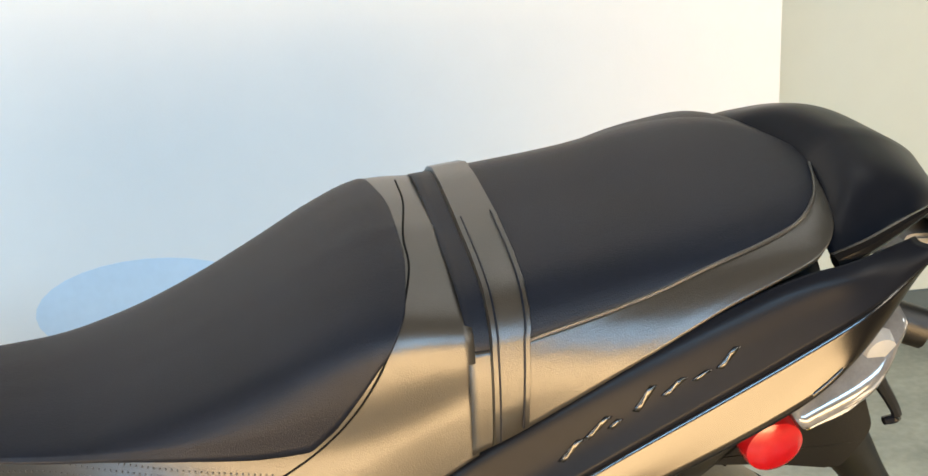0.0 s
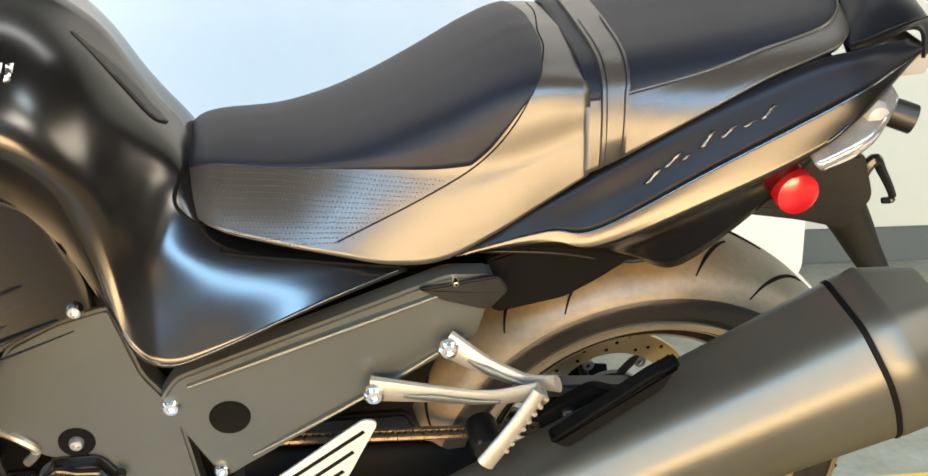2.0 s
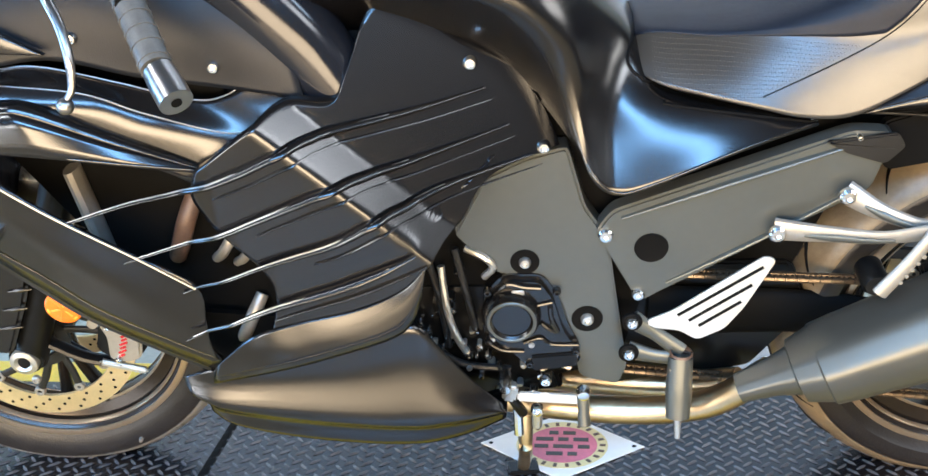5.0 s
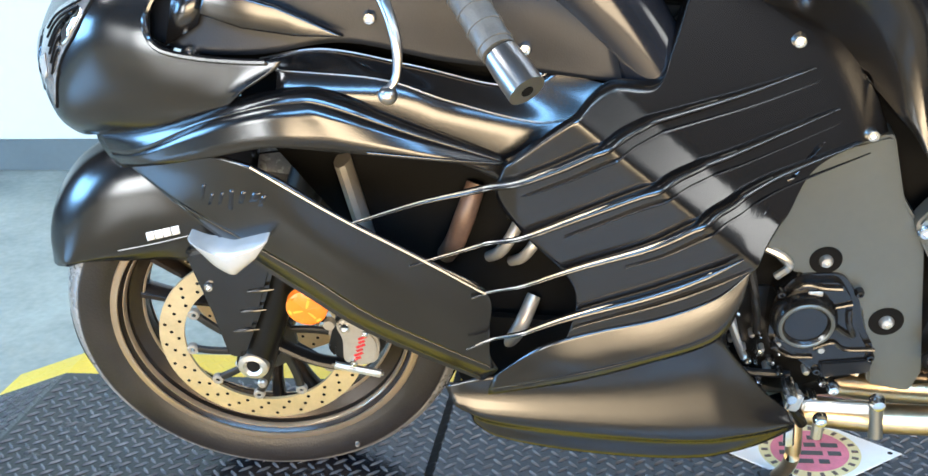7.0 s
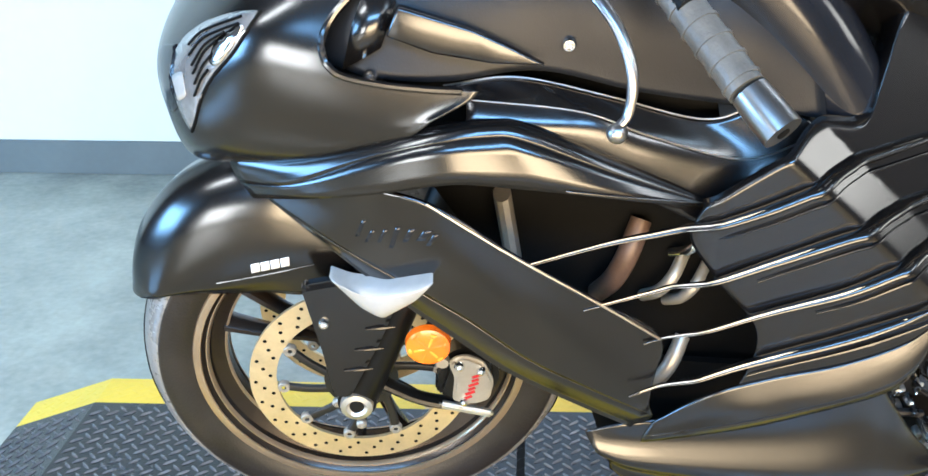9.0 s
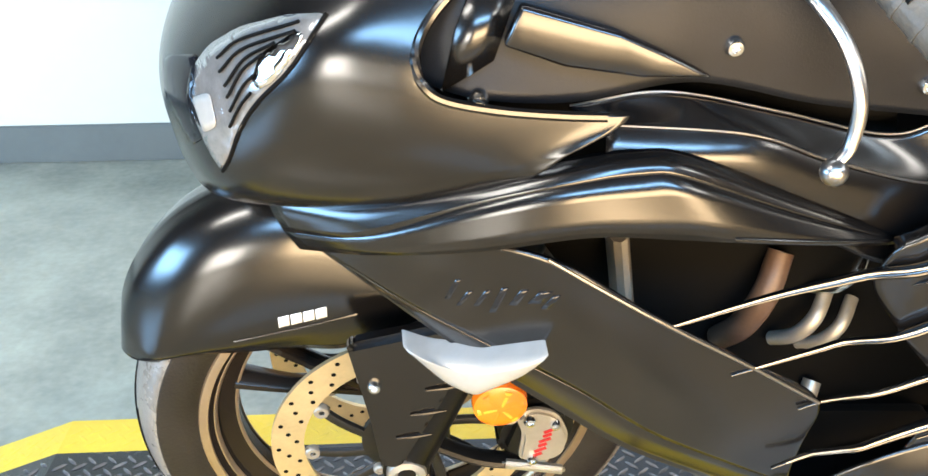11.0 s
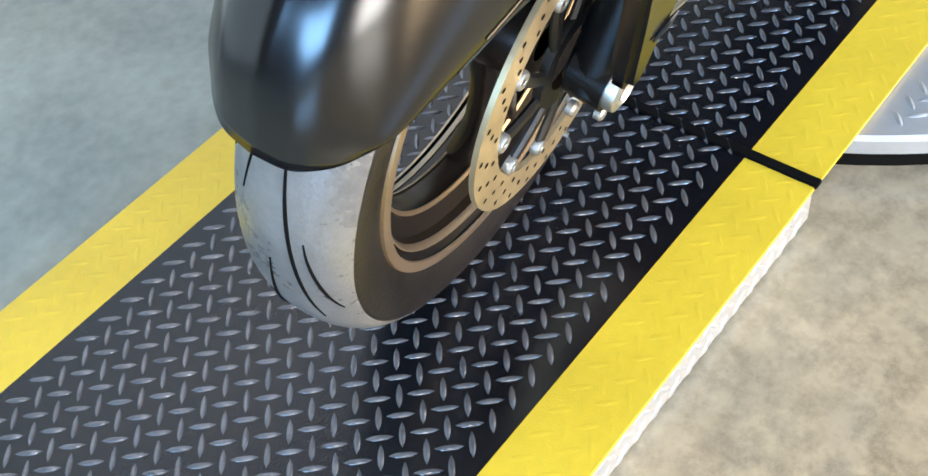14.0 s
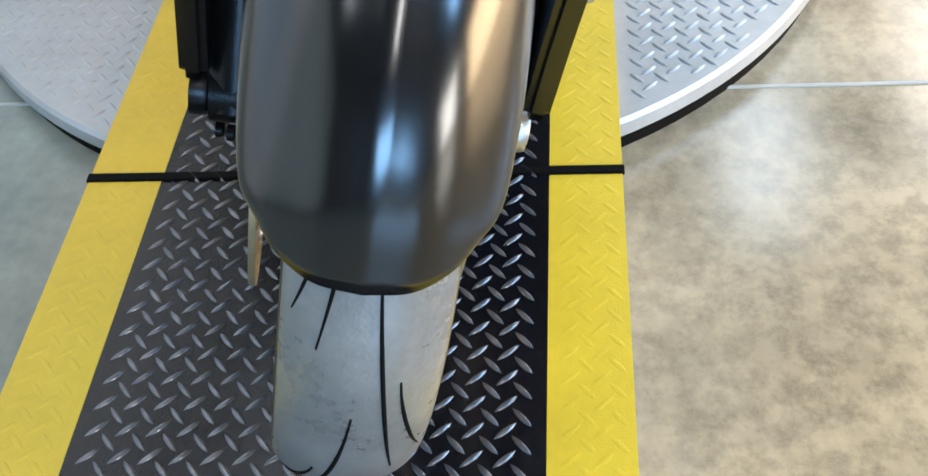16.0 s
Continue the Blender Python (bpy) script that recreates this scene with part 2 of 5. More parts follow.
def rounded(outline, radius=0.01, n=4):
    """The outline with its corners rounded."""
    out = []
    m = len(outline)
    for i in range(m):
        p, q, r = Vector(outline[i - 1]), Vector(outline[i]), Vector(outline[(i + 1) % m])
        a, b = (p - q), (r - q)
        k = min(radius, a.length * 0.45, b.length * 0.45)
        a, b = q + a.normalized() * k, q + b.normalized() * k
        out += [tuple((1 - t) ** 2 * a + 2 * t * (1 - t) * q + t * t * b) for t in (j / n for j in range(n + 1))]
    return out


def box(sx, sy, sz, centre=(0, 0, 0), bevel=0.0, m=None):
    bm = bmesh.new()
    bmesh.ops.create_cube(bm, size=1, matrix=(m or Matrix()) @ Matrix.Translation(centre) @ Matrix.Diagonal((sx, sy, sz, 1)))
    if bevel:
        bmesh.ops.bevel(bm, geom=bm.edges[:], offset=bevel, segments=2, affect="EDGES")
    return bm


def join(*parts):
    """One bmesh out of several."""
    out = bmesh.new()
    for p in parts:
        me = bpy.data.meshes.new("tmp")
        p.to_mesh(me)
        p.free()
        out.from_mesh(me)
        bpy.data.meshes.remove(me)
    return out


def revolve(profile, n=64, axis="y", centre=(0, 0, 0), sweep=1.0):
    """Turns (radius, along) pairs round an axis."""
    bm = bmesh.new()
    rows = []
    c = Vector(centre)
    full = sweep >= 1.0
    for i in range(n if full else n + 1):
        a = math.tau * sweep * i / n
        row = []
        for r, h in profile:
            u, v = r * math.cos(a), r * math.sin(a)
            row.append(c + (Vector((u, h, v)) if axis == "y" else Vector((u, v, h)) if axis == "z" else Vector((h, u, v))))
        rows.append(row)
    vs = grid_faces(bm, rows)
    if full:
        for j in range(len(profile) - 1):
            bm.faces.new((vs[-1][j], vs[-1][j + 1], vs[0][j + 1], vs[0][j]))
    bmesh.ops.remove_doubles(bm, verts=bm.verts, dist=1e-6)
    bmesh.ops.recalc_face_normals(bm, faces=bm.faces)
    return bm


def tube(points, radius, n=12, steps=0, caps=True, flat=1.0, side=None):
    """A round bar along a smooth curve; radius is one number or a list along it; flat squashes it across."""
    pts = spline(points, steps or max(2, 8 * (len(points) - 1)))
    rad = radius if isinstance(radius, (list, tuple)) else [radius] * 2
    bm = bmesh.new()
    rows = []
    up = Vector(side or (0, 0, 1))
    for i, q in enumerate(pts):
        d = (pts[min(i + 1, len(pts) - 1)] - pts[max(i - 1, 0)]).normalized()
        a = d.cross(up)
        a = a.normalized() if a.length > 1e-4 else d.orthogonal().normalized()
        b = a.cross(d).normalized()
        f = i / (len(pts) - 1) * (len(rad) - 1)
        k = min(int(f), len(rad) - 2)
        r = rad[k] + (rad[k + 1] - rad[k]) * (f - k)
        rows.append([q + r * (math.cos(t) * a + flat * math.sin(t) * b) for t in (math.tau * j / n for j in range(n))])
    vs = grid_faces(bm, rows, close=True)
    if caps:
        bm.faces.new(list(reversed(vs[0])))
        bm.faces.new(vs[-1])
    bmesh.ops.recalc_face_normals(bm, faces=bm.faces)
    return bm


def slab(outline, y0, y1, bevel=0.0):
    """A plate with that (x, z) outline between two values of y."""
    pts = [(x, z) for x, z in outline]
    bm = bmesh.new()
    f = bm.faces.new([bm.verts.new((x, y0, z)) for x, z in pts])
    g = bmesh.ops.extrude_face_region(bm, geom=[f])
    bmesh.ops.translate(bm, verts=[v for v in g["geom"] if isinstance(v, bmesh.types.BMVert)], vec=(0, y1 - y0, 0))
    bmesh.ops.recalc_face_normals(bm, faces=bm.faces)
    if bevel:
        bmesh.ops.bevel(bm, geom=[e for e in bm.edges if e.calc_face_angle(0) > 0.3], offset=bevel, segments=2, affect="EDGES")
    return bm


def bolt_form(x, y, z, r=0.008, h=0.006):
    """A button-head bolt facing the side, with a socket."""
    return revolve([(0, -h * 0.4), (r * 0.38, -h * 0.4), (r * 0.42, -h), (r * 0.75, -h * 0.95), (r, -h * 0.4), (r, 0.004), (0, 0.004)], 16, "y", (x, y, z))


def outward(bm):
    """Turns an open sheet of the motorcycle so that its faces look away from the middle."""
    total = 0.0
    for f in bm.faces:
        c = f.calc_center_median()
        total += f.calc_area() * f.normal.dot(Vector((0, c.y, c.z - 0.5)))
    if total < 0:
        bmesh.ops.reverse_faces(bm, faces=bm.faces[:])


def part(name, bm, mat, parent=None, label="", thick=0.0, bevel=0.0, sharp=35, kind="", offset=-1.0):
    me = bpy.data.meshes.new(name)
    bm.normal_update()
    if thick and any(len(e.link_faces) == 1 for e in bm.edges):
        outward(bm)
    for f in bm.faces:
        f.smooth = True
    bm.to_mesh(me)
    bm.free()
    me.set_sharp_from_angle(angle=radians(sharp))
    me.materials.append(mat)
    ob = new(name, me)
    if thick:
        s = ob.modifiers.new("thickness", "SOLIDIFY")
        s.thickness, s.offset = thick, offset
    if bevel:
        b = ob.modifiers.new("edge", "BEVEL")
        b.width, b.segments, b.limit_method, b.angle_limit = bevel, 2, "ANGLE", radians(50)
    if parent:
        ob.parent = parent
    return tagged(ob, label, kind=kind)


def surface(bm):
    """A search tree of a form, to lay other things on it."""
    bm.normal_update()
    return BVHTree.FromBMesh(bm)


def drop(tree, q, way, h):
    """The point of the surface that the ray from q meets, lifted by h; q itself where it misses."""
    way = Vector(way).normalized()
    place, normal, _, _ = tree.ray_cast(Vector(q) - way * 0.6, way, 2.0)
    if place is None:
        place, normal, _, _ = tree.find_nearest(Vector(q))
    if normal.dot(way) > 0:
        normal = -normal
    return place + normal * h


def drape(tree, outline, y, way=(0, 1, 0), h=0.001, step=0.012):
    """A sheet of that (x, z) outline laid on a surface."""
    bm = bmesh.new()
    bm.faces.new([bm.verts.new((x, y, z)) for x, z in outline])
    for _ in range(6):
        bmesh.ops.triangulate(bm, faces=bm.faces[:])
        long = [e for e in bm.edges if e.calc_length() > step]
        if not long:
            break
        bmesh.ops.subdivide_edges(bm, edges=long, cuts=1)
    bmesh.ops.triangulate(bm, faces=bm.faces[:])
    for v in bm.verts:
        v.co = drop(tree, v.co, way, h)
    bmesh.ops.recalc_face_normals(bm, faces=bm.faces)
    if sum((f.normal.y * f.calc_area() for f in bm.faces)) > 0:
        bmesh.ops.reverse_faces(bm, faces=bm.faces[:])
    return bm


def pillow(outline, y_at, depth, base=0.02):
    """A bulging lens with that (x, z) outline on a surface y_at(x), which looks to the side of negative y."""
    ring = rounded(outline, 0.008)
    cx, cz = sum(p[0] for p in ring) / len(ring), sum(p[1] for p in ring) / len(ring)
    rows = []
    for f, d in ((1.0, -base), (1.0, 0.0), (0.94, 0.35), (0.80, 0.65), (0.55, 0.9), (0.25, 1.0)):
        out = d * depth if d > 0 else d
        rows.append([(cx + (x - cx) * f, y_at(cx + (x - cx) * f) - out, cz + (z - cz) * f) for x, z in ring])
    bm = bmesh.new()
    vs = grid_faces(bm, rows, close=True)
    bm.faces.new(vs[-1])
    bm.faces.new(list(reversed(vs[0])))
    bmesh.ops.recalc_face_normals(bm, faces=bm.faces)
    return bm


def bead(tree, points, y, r, way=(0, 1, 0), h=0.0, steps=0, n=6):
    """A thin bar along (x, z) points laid on a surface."""
    path = [drop(tree, q, way, h) for q in spline([(x, y, z) for x, z in points], steps or 8 * (len(points) - 1) + 2)]
    return tube(path, r, n, len(path))


def thing(name, label, category, m=None, group="", kind=""):
    ob = new(name)
    ob.empty_display_size = 0.1
    if m:
        ob.matrix_world = m
    return tagged(ob, label, category, group, kind)


# ---- room ----
FLOOR_Z = -0.06


def wall_y(x):
    return 1.835 - 0.022 * x


turn = math.atan(-0.022)
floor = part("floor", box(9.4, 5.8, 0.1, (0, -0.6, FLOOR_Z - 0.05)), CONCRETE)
tagged(floor, "polished stained grey-tan concrete floor with a warm-light tint in front", "floor", kind="structure")
part("joint", box(0.005, 4.9, 0.002, (-0.290, -0.8, FLOOR_Z + 0.001)), JOINT, floor)
wall = part("wall_north", box(9.4, 0.12, 3.2, m=pose(0, wall_y(0) + 0.06, 1.5, 0, 0, math.degrees(turn))), WALL_GREY)
tagged(wall, "pale grey-white painted showroom wall", "wall", kind="structure")
base = part("baseboard", box(9.4, 0.012, 0.105, m=pose(0, wall_y(0) - 0.006, FLOOR_Z + 0.0525, 0, 0, math.degrees(turn)), bevel=0.003), BASE)
tagged(base, "dark grey vinyl cove base", "baseboard", kind="structure")
# unseen walls close the room; their dark tone shapes what glossy parts reflect
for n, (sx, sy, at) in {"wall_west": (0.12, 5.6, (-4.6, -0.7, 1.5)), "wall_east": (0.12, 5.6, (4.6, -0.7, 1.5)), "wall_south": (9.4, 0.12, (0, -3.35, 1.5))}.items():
    tagged(part(n, box(sx, sy, 3.2, at), DULL), "unseen wall, darkened to keep reflections dark", "wall", kind="structure")
ceiling = part("ceiling", box(9.4, 5.8, 0.1, (0, -0.7, 3.1)), CEIL)
tagged(ceiling, "unseen ceiling, darkened to keep reflections dark", "ceiling", kind="structure")

# ---- white screen behind the motorcycle ----
def grid_leg(x, out):
    """A flat strip that slants from the screen's lower corner out and down to the floor."""
    bm = bmesh.new()
    rows = []
    for k in range(5):
        f = k / 4
        c, y, z = x + out * f, 0.0 - 0.02 * f, 0.075 - (0.075 - FLOOR_Z - 0.001) * f
        rows.append([(c - 0.034, y, z), (c + 0.034, y, z)])
    grid_faces(bm, rows)
    return bm


screen = thing("display_screen", "free-standing white fabric screen with rounded corners", "screen", pose(0.15, 1.36, 0))
part("fabric", slab(rounded([(-1.345, 0.055), (1.345, 0.055), (1.345, 2.35), (-1.345, 2.35)], 0.045), -0.012, 0.012, 0.004), SCREEN, screen)
for x in (-1.30, 1.30):
    part("leg", grid_leg(x, math.copysign(0.125, x)), SCREEN, screen, "white slanted foot", thick=0.006)
part("print", slab([(0.01 + 0.23 * math.cos(a), 0.355 + 0.105 * math.sin(a)) for a in [math.tau * k / 32 for k in range(32)]], -0.0135, -0.0125), BLUE, screen, "pale blue printed shape")

# ---- display stand ----
MY0, MY1, MI0, MI1 = -0.155, 0.466, -0.073, 0.377
SEAM, RAMP0, RAMP1 = -0.501, -1.266, -1.421
TX, TY, TR = 0.165, 0.168, 0.662


def lozenge(bm, m, ln=0.028, w=0.0064, h=0.0024):
    """One raised lozenge of a tread pattern."""
    ring = [(-ln / 2, 0), (-ln / 4, -w * 0.42), (0, -w / 2), (ln / 4, -w * 0.42), (ln / 2, 0), (ln / 4, w * 0.42), (0, w / 2), (-ln / 4, w * 0.42)]
    low = [bm.verts.new(m @ Vector((x, y, 0))) for x, y in ring]
    a, b = (bm.verts.new(m @ Vector((x, 0, h))) for x in (-ln * 0.26, ln * 0.26))
    for i, j, k in ((0, 1, a), (1, 2, a), (3, 4, b), (4, 5, b), (6, 7, a), (7, 0, a), (5, 6, b), (2, 3, b)):
        bm.faces.new((low[i], low[j], k))
    bm.faces.new((low[2], b, a))
    bm.faces.new((low[6], a, b))


def tread(inside, x0, x1, y0, y1, m=Matrix(), pitch=0.030, h=0.0024):
    """A field of lozenges in two directions, wherever inside(x, y) holds."""
    bm = bmesh.new()
    for i in range(int((x1 - x0) / pitch * 2) + 2):
        for j in range(int((y1 - y0) / pitch) + 2):
            x, y = x0 + i * pitch / 2, y0 + (j + (i % 2) * 0.5) * pitch
            if inside(x, y):
                lozenge(bm, m @ pose(x, y, 0, 0, 0, 42 if i % 2 else -48), h=h)
    return bm


def between(a, b, c, d):
    return lambda x, y: a < x < b and c < y < d


turntable = thing("turntable", "round aluminium tread-plate turntable lying on the floor", "turntable", pose(TX, TY, FLOOR_Z))
part("plate", revolve([(0, 0.026), (TR - 0.004, 0.026), (TR, 0.029), (TR, 0.048), (TR - 0.005, 0.053), (0, 0.053)], 128, "z"), PLATE, turntable)
# contact shadow below the rim, built as a recessed black ring
part("contact_shadow_ring", revolve([(0, 0), (TR - 0.010, 0), (TR - 0.010, 0.026), (0, 0.026)], 96, "z"), GROOVE, turntable, "black ring that stands for the shadow under the plate's rim")
part("tread_pattern", tread(lambda x, y: math.hypot(x, y) < TR - 0.02 and (y < MY0 - TY - 0.01 or y > MY1 - TY + 0.01), -TR, TR, -TR, TR, Matrix.Translation((0, 0, 0.053))), PLATE, turntable, kind="stuff", sharp=180)

runway = thing("runway", "low runway with a black tread mat edged in yellow", "runway")
length = SEAM - RAMP0
part("deck", box(length, MY1 - MY0 - 0.006, 0.051, (RAMP0 + length / 2, (MY0 + MY1) / 2, -0.0305), 0.003), PLATE, runway, "silver tread-plate runway side")
side = Matrix.Translation((0, MY0 + 0.003, 0)) @ pose(0, 0, 0, 90)
part("side_pattern", tread(between(RAMP0 + 0.01, SEAM - 0.01, -0.052, -0.010), RAMP0, SEAM, -0.06, 0, side), PLATE, runway, kind="stuff", sharp=180)
tilt = Matrix.Translation((RAMP0, 0, 0)) @ pose(0, 0, 0, 0, -math.degrees(math.atan2(0.055, RAMP0 - RAMP1)), 0)
ramp_len = math.hypot(RAMP0 - RAMP1, 0.055)
END = 1.54
for y0, y1, mat, name in ((MI0, MI1, MAT, "mat"), (MY0, MI0, YELLOW, "stripe"), (MI1, MY1, YELLOW, "stripe")):
    yc, w = (y0 + y1) / 2, y1 - y0 - 0.0004
    part(name, box(length, w, 0.005, (RAMP0 + length / 2, yc, -0.0025)), mat, runway)
    part(name, box(END - SEAM, w, 0.005, (SEAM + (END - SEAM) / 2, yc, -0.0025)), mat, runway)
    part(name, box(ramp_len, w, 0.005, (-ramp_len / 2, yc, -0.0025), m=tilt), mat, runway, "sloping ramp end")
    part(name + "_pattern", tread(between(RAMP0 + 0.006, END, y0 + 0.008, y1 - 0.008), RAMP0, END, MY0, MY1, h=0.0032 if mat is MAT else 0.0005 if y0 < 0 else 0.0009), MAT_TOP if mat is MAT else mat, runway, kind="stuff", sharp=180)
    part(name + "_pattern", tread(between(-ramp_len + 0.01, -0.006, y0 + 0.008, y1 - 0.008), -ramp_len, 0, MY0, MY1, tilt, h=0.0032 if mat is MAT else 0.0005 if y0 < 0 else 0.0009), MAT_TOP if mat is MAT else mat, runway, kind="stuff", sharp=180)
part("rear_deck", box(END - TX - TR + 0.02, MY1 - MY0 - 0.006, 0.051, ((END + TX + TR - 0.02) / 2, (MY0 + MY1) / 2, -0.0325), 0.003), PLATE, runway)
part("seam_strip", box(0.013, MY1 - MY0 + 0.004, 0.006, (SEAM, (MY0 + MY1) / 2, 0.0), 0.001), GROOVE, runway, "black rubber strip across the seam")
sign = thing("floor_sign", "white diamond plate with faded red round print on the mat", "sign", pose(0.094, 0.174, 0.0022))
bm = box(0.198, 0.198, 0.002, (0, 0, 0), 0.0006, pose(0, 0, 0, 0, 0, 45))
for v in bm.verts:
    v.co.y *= 0.80
part("plate", bm, WHITE, sign)
for x in (-0.122, 0.122):
    part("hole", revolve([(0, 0.0014), (0.004, 0.0014), (0.004, 0.001)], 12, "z", (x, 0, 0)), GROOVE, sign)
part("print_ring", revolve([(0.060, 0.0013), (0.078, 0.0013), (0.078, 0.001)], 48, "z"), PALE_YELLOW, sign, "pale yellow ring round the print")
part("print", revolve([(0, 0.0016), (0.060, 0.0016), (0.060, 0.001)], 40, "z"), PINK, sign)
for k in range(22):
    part("bar", box(0.010, 0.006, 0.001, (0.069, 0, 0.0017), m=pose(0, 0, 0, 0, 0, 360 * k / 22)), BROWN, sign)
for y, ws in ((0.038, (0.016, 0.022)), (0.016, (0.030, 0.018, 0.026)), (-0.008, (0.024, 0.034, 0.020)), (-0.032, (0.028, 0.016))):
    x = -sum(ws) / 2 - 0.004 * (len(ws) - 1)
    for w in ws:
        part("bar", box(w, 0.011, 0.001, (x + w / 2, y, 0.0022)), DULL, sign)
        x += w + 0.008

# ---- motorcycle ----
BIKE = pose(-0.7186, 0.1246, 0.0047, 13.65, 0.72, 3.59) @ Matrix.Translation((0.73, 0, 0))
bike = thing("motorcycle", "satin black sport motorcycle leaning on its side stand", "motorcycle", BIKE)
FX, FZ, RX, RZ, FY = -0.743, 0.288, 0.710, 0.320, 0.015
STEER = 3.1


def group(name, label="", parent=None):
    """A part that only holds sub-parts."""
    ob = new(name)
    ob.empty_display_size = 0.05
    ob.parent = parent or bike
    return tagged(ob, label)


def arc_pad(x, y, z, radius, a0, a1, lean, half, r, h):
    """A groove line across a tyre's crown, from one angle to another, drifting sideways by lean."""
    pts = []
    for k in range(9):
        f = k / 8
        a, s = a0 + (a1 - a0) * f, lean[0] + (lean[1] - lean[0]) * f ** 1.3
        rr = radius - crown_drop(s, half) + h
        pts.append((x + rr * math.cos(a), y + s, z + rr * math.sin(a)))
    return tube(pts, [r * 0.5, r, r, r * 0.4], 6, 17, True, 1.0, (0, 1, 0))


def crown_drop(s, half):
    """How far a tyre's crown has fallen at s from its middle."""
    c = min(1.0, abs(s) / half)
    return half * 0.62 * (1 - math.sqrt(max(0.0, 1 - c * c * 0.985)))


def wheel(name, x, y, z, radius, width, rim_r, spokes, label, band):
    w = group(name, label)
    h = width / 2
    ss = [h * math.sin(a * 0.98) for a in [k * math.pi / 32 for k in range(-16, 17)]]
    crown = [(radius - crown_drop(s, h), s) for s in ss]
    edge = crown[-1][0]
    side = [(edge - 0.010, h * 0.992), ((edge + rim_r) / 2, h * 0.975), (rim_r + 0.016, h * 0.90), (rim_r + 0.010, h * 0.86), (rim_r + 0.004, h * 0.80)]
    core = [(r - 0.0015, s) for r, s in crown[3:-3]]
    tyre = part("tyre", revolve([(r, -s) for r, s in reversed(side)] + crown[:3] + core + crown[-3:] + side, 128, "y", (x, y, z)), RUBBER, w)
    part("tread", revolve([(crown[2][0] - 0.002, crown[2][1])] + crown[2:-2] + [(crown[-3][0] - 0.002, crown[-3][1])], 128, "y", (x, y, z)), band, tyre, "worn tread band")
    rh = h * 0.82
    prof = [(rim_r + 0.008, -rh), (rim_r + 0.007, -rh - 0.002), (rim_r, -rh - 0.002), (rim_r - 0.003, -rh + 0.003), (rim_r - 0.012, -rh + 0.010), (rim_r - 0.015, -rh + 0.020), (rim_r - 0.034, -rh + 0.030), (rim_r - 0.036, 0)]
    prof += [(r, -s) for r, s in reversed(prof[:-1])]
    part("rim", revolve(prof, 128, "y", (x, y, z)), RIM, w)
    for s in (-1, 1):
        part("rim_lip", revolve([(rim_r + 0.0078, s * (rh + .0005)), (rim_r + 0.0065, s * (rh + .0034)), (rim_r + 0.001, s * (rh + .0040)), (rim_r - 0.003, s * (rh + .0034)), (rim_r - 0.0036, s * (rh + .001))], 128, "y", (x, y, z)), LIP, w, "bright rim edge")
        part("rim_line", revolve([(rim_r - 0.009, s * (rh - .0055)), (rim_r - 0.0105, s * (rh - .0055)), (rim_r - 0.0135, s * (rh - .010)), (rim_r - 0.0135, s * (rh - .012))], 128, "y", (x, y, z)), LIP, w, "thin bright line inside the rim")
        part("rim_line", revolve([(rim_r - 0.0325, s * (rh - .0275)), (rim_r - 0.0335, s * (rh - .0275)), (rim_r - 0.0360, s * (rh - .0295)), (rim_r - 0.0360, s * (rh - .031))], 128, "y", (x, y, z)), LIP, w, "thin bright line inside the rim")
    part("hub", revolve([(0.018, -0.055), (0.036, -0.055), (0.04, -0.03), (0.042, 0), (0.04, 0.03), (0.036, 0.055), (0.018, 0.055)], 32, "y", (x, y, z)), RIM, w)
    for k in range(spokes):
        for d in (-0.17, 0.17):
            a = math.tau * (k + 0.3) / spokes
            pts = [(x + r * math.cos(a + d * f), y + dy, z + r * math.sin(a + d * f)) for r, f, dy in ((0.034, 0.3, 0.0), (0.08, 0.75, -0.006), (0.13, 1.0, -0.008), (rim_r - 0.033, 1.1, 0.0))]
            part("spoke", tube(pts, [0.013, 0.0095, 0.009, 0.012], 10, 16, True, 1.6, (0, 1, 0)), RIM, w)
    return w, tyre


front_wheel, front_tyre = wheel("front_wheel", FX, FY, FZ, 0.299, 0.108, 0.222, 3, "dark cast wheel with a worn road tyre", TREAD)
rear_wheel, rear_tyre = wheel("rear_wheel", RX, 0, RZ, 0.318, 0.184, 0.226, 3, "dark cast wheel with a wide road tyre", DUSTY)
for k in range(7):
    a = math.tau * k / 7 + 0.05
    for s in (-1, 1):
        o = 0.42 if s > 0 else 0
        part("groove", arc_pad(FX, FY, FZ, 0.299, a + o, a + o + 0.70, (0.004 * s, 0.030 * s), 0.054, 0.0017, 0.0002), GROOVE, front_tyre)
        part("groove", arc_pad(FX, FY, FZ, 0.299, a + o + 0.30, a + o + 0.62, (0.024 * s, 0.046 * s), 0.054, 0.0015, 0.0002), GROOVE, front_tyre)
for k in range(15):
    a = math.tau * k / 15
    for s in (-1, 1):
        o = 0.21 if s > 0 else 0
        part("groove", arc_pad(RX, 0, RZ, 0.318, a + o, a + o + 0.34 - 0.16 * (k % 2), (0.010 * s, (0.084 - 0.012 * (k % 2)) * s), 0.092, 0.0026, 0.0002), GROOVE, rear_tyre)
front_wheel.matrix_local = Matrix.Translation((FX, FY, FZ)) @ pose(0, 0, 0, 0, 0, STEER) @ Matrix.Translation((-FX, -FY, -FZ))
part("valve_mark", revolve([(0, -0.003), (0.003, -0.003), (0.004, 0.004)], 12, "y", (-.633, -.042, .050)), CAST, front_tyre)


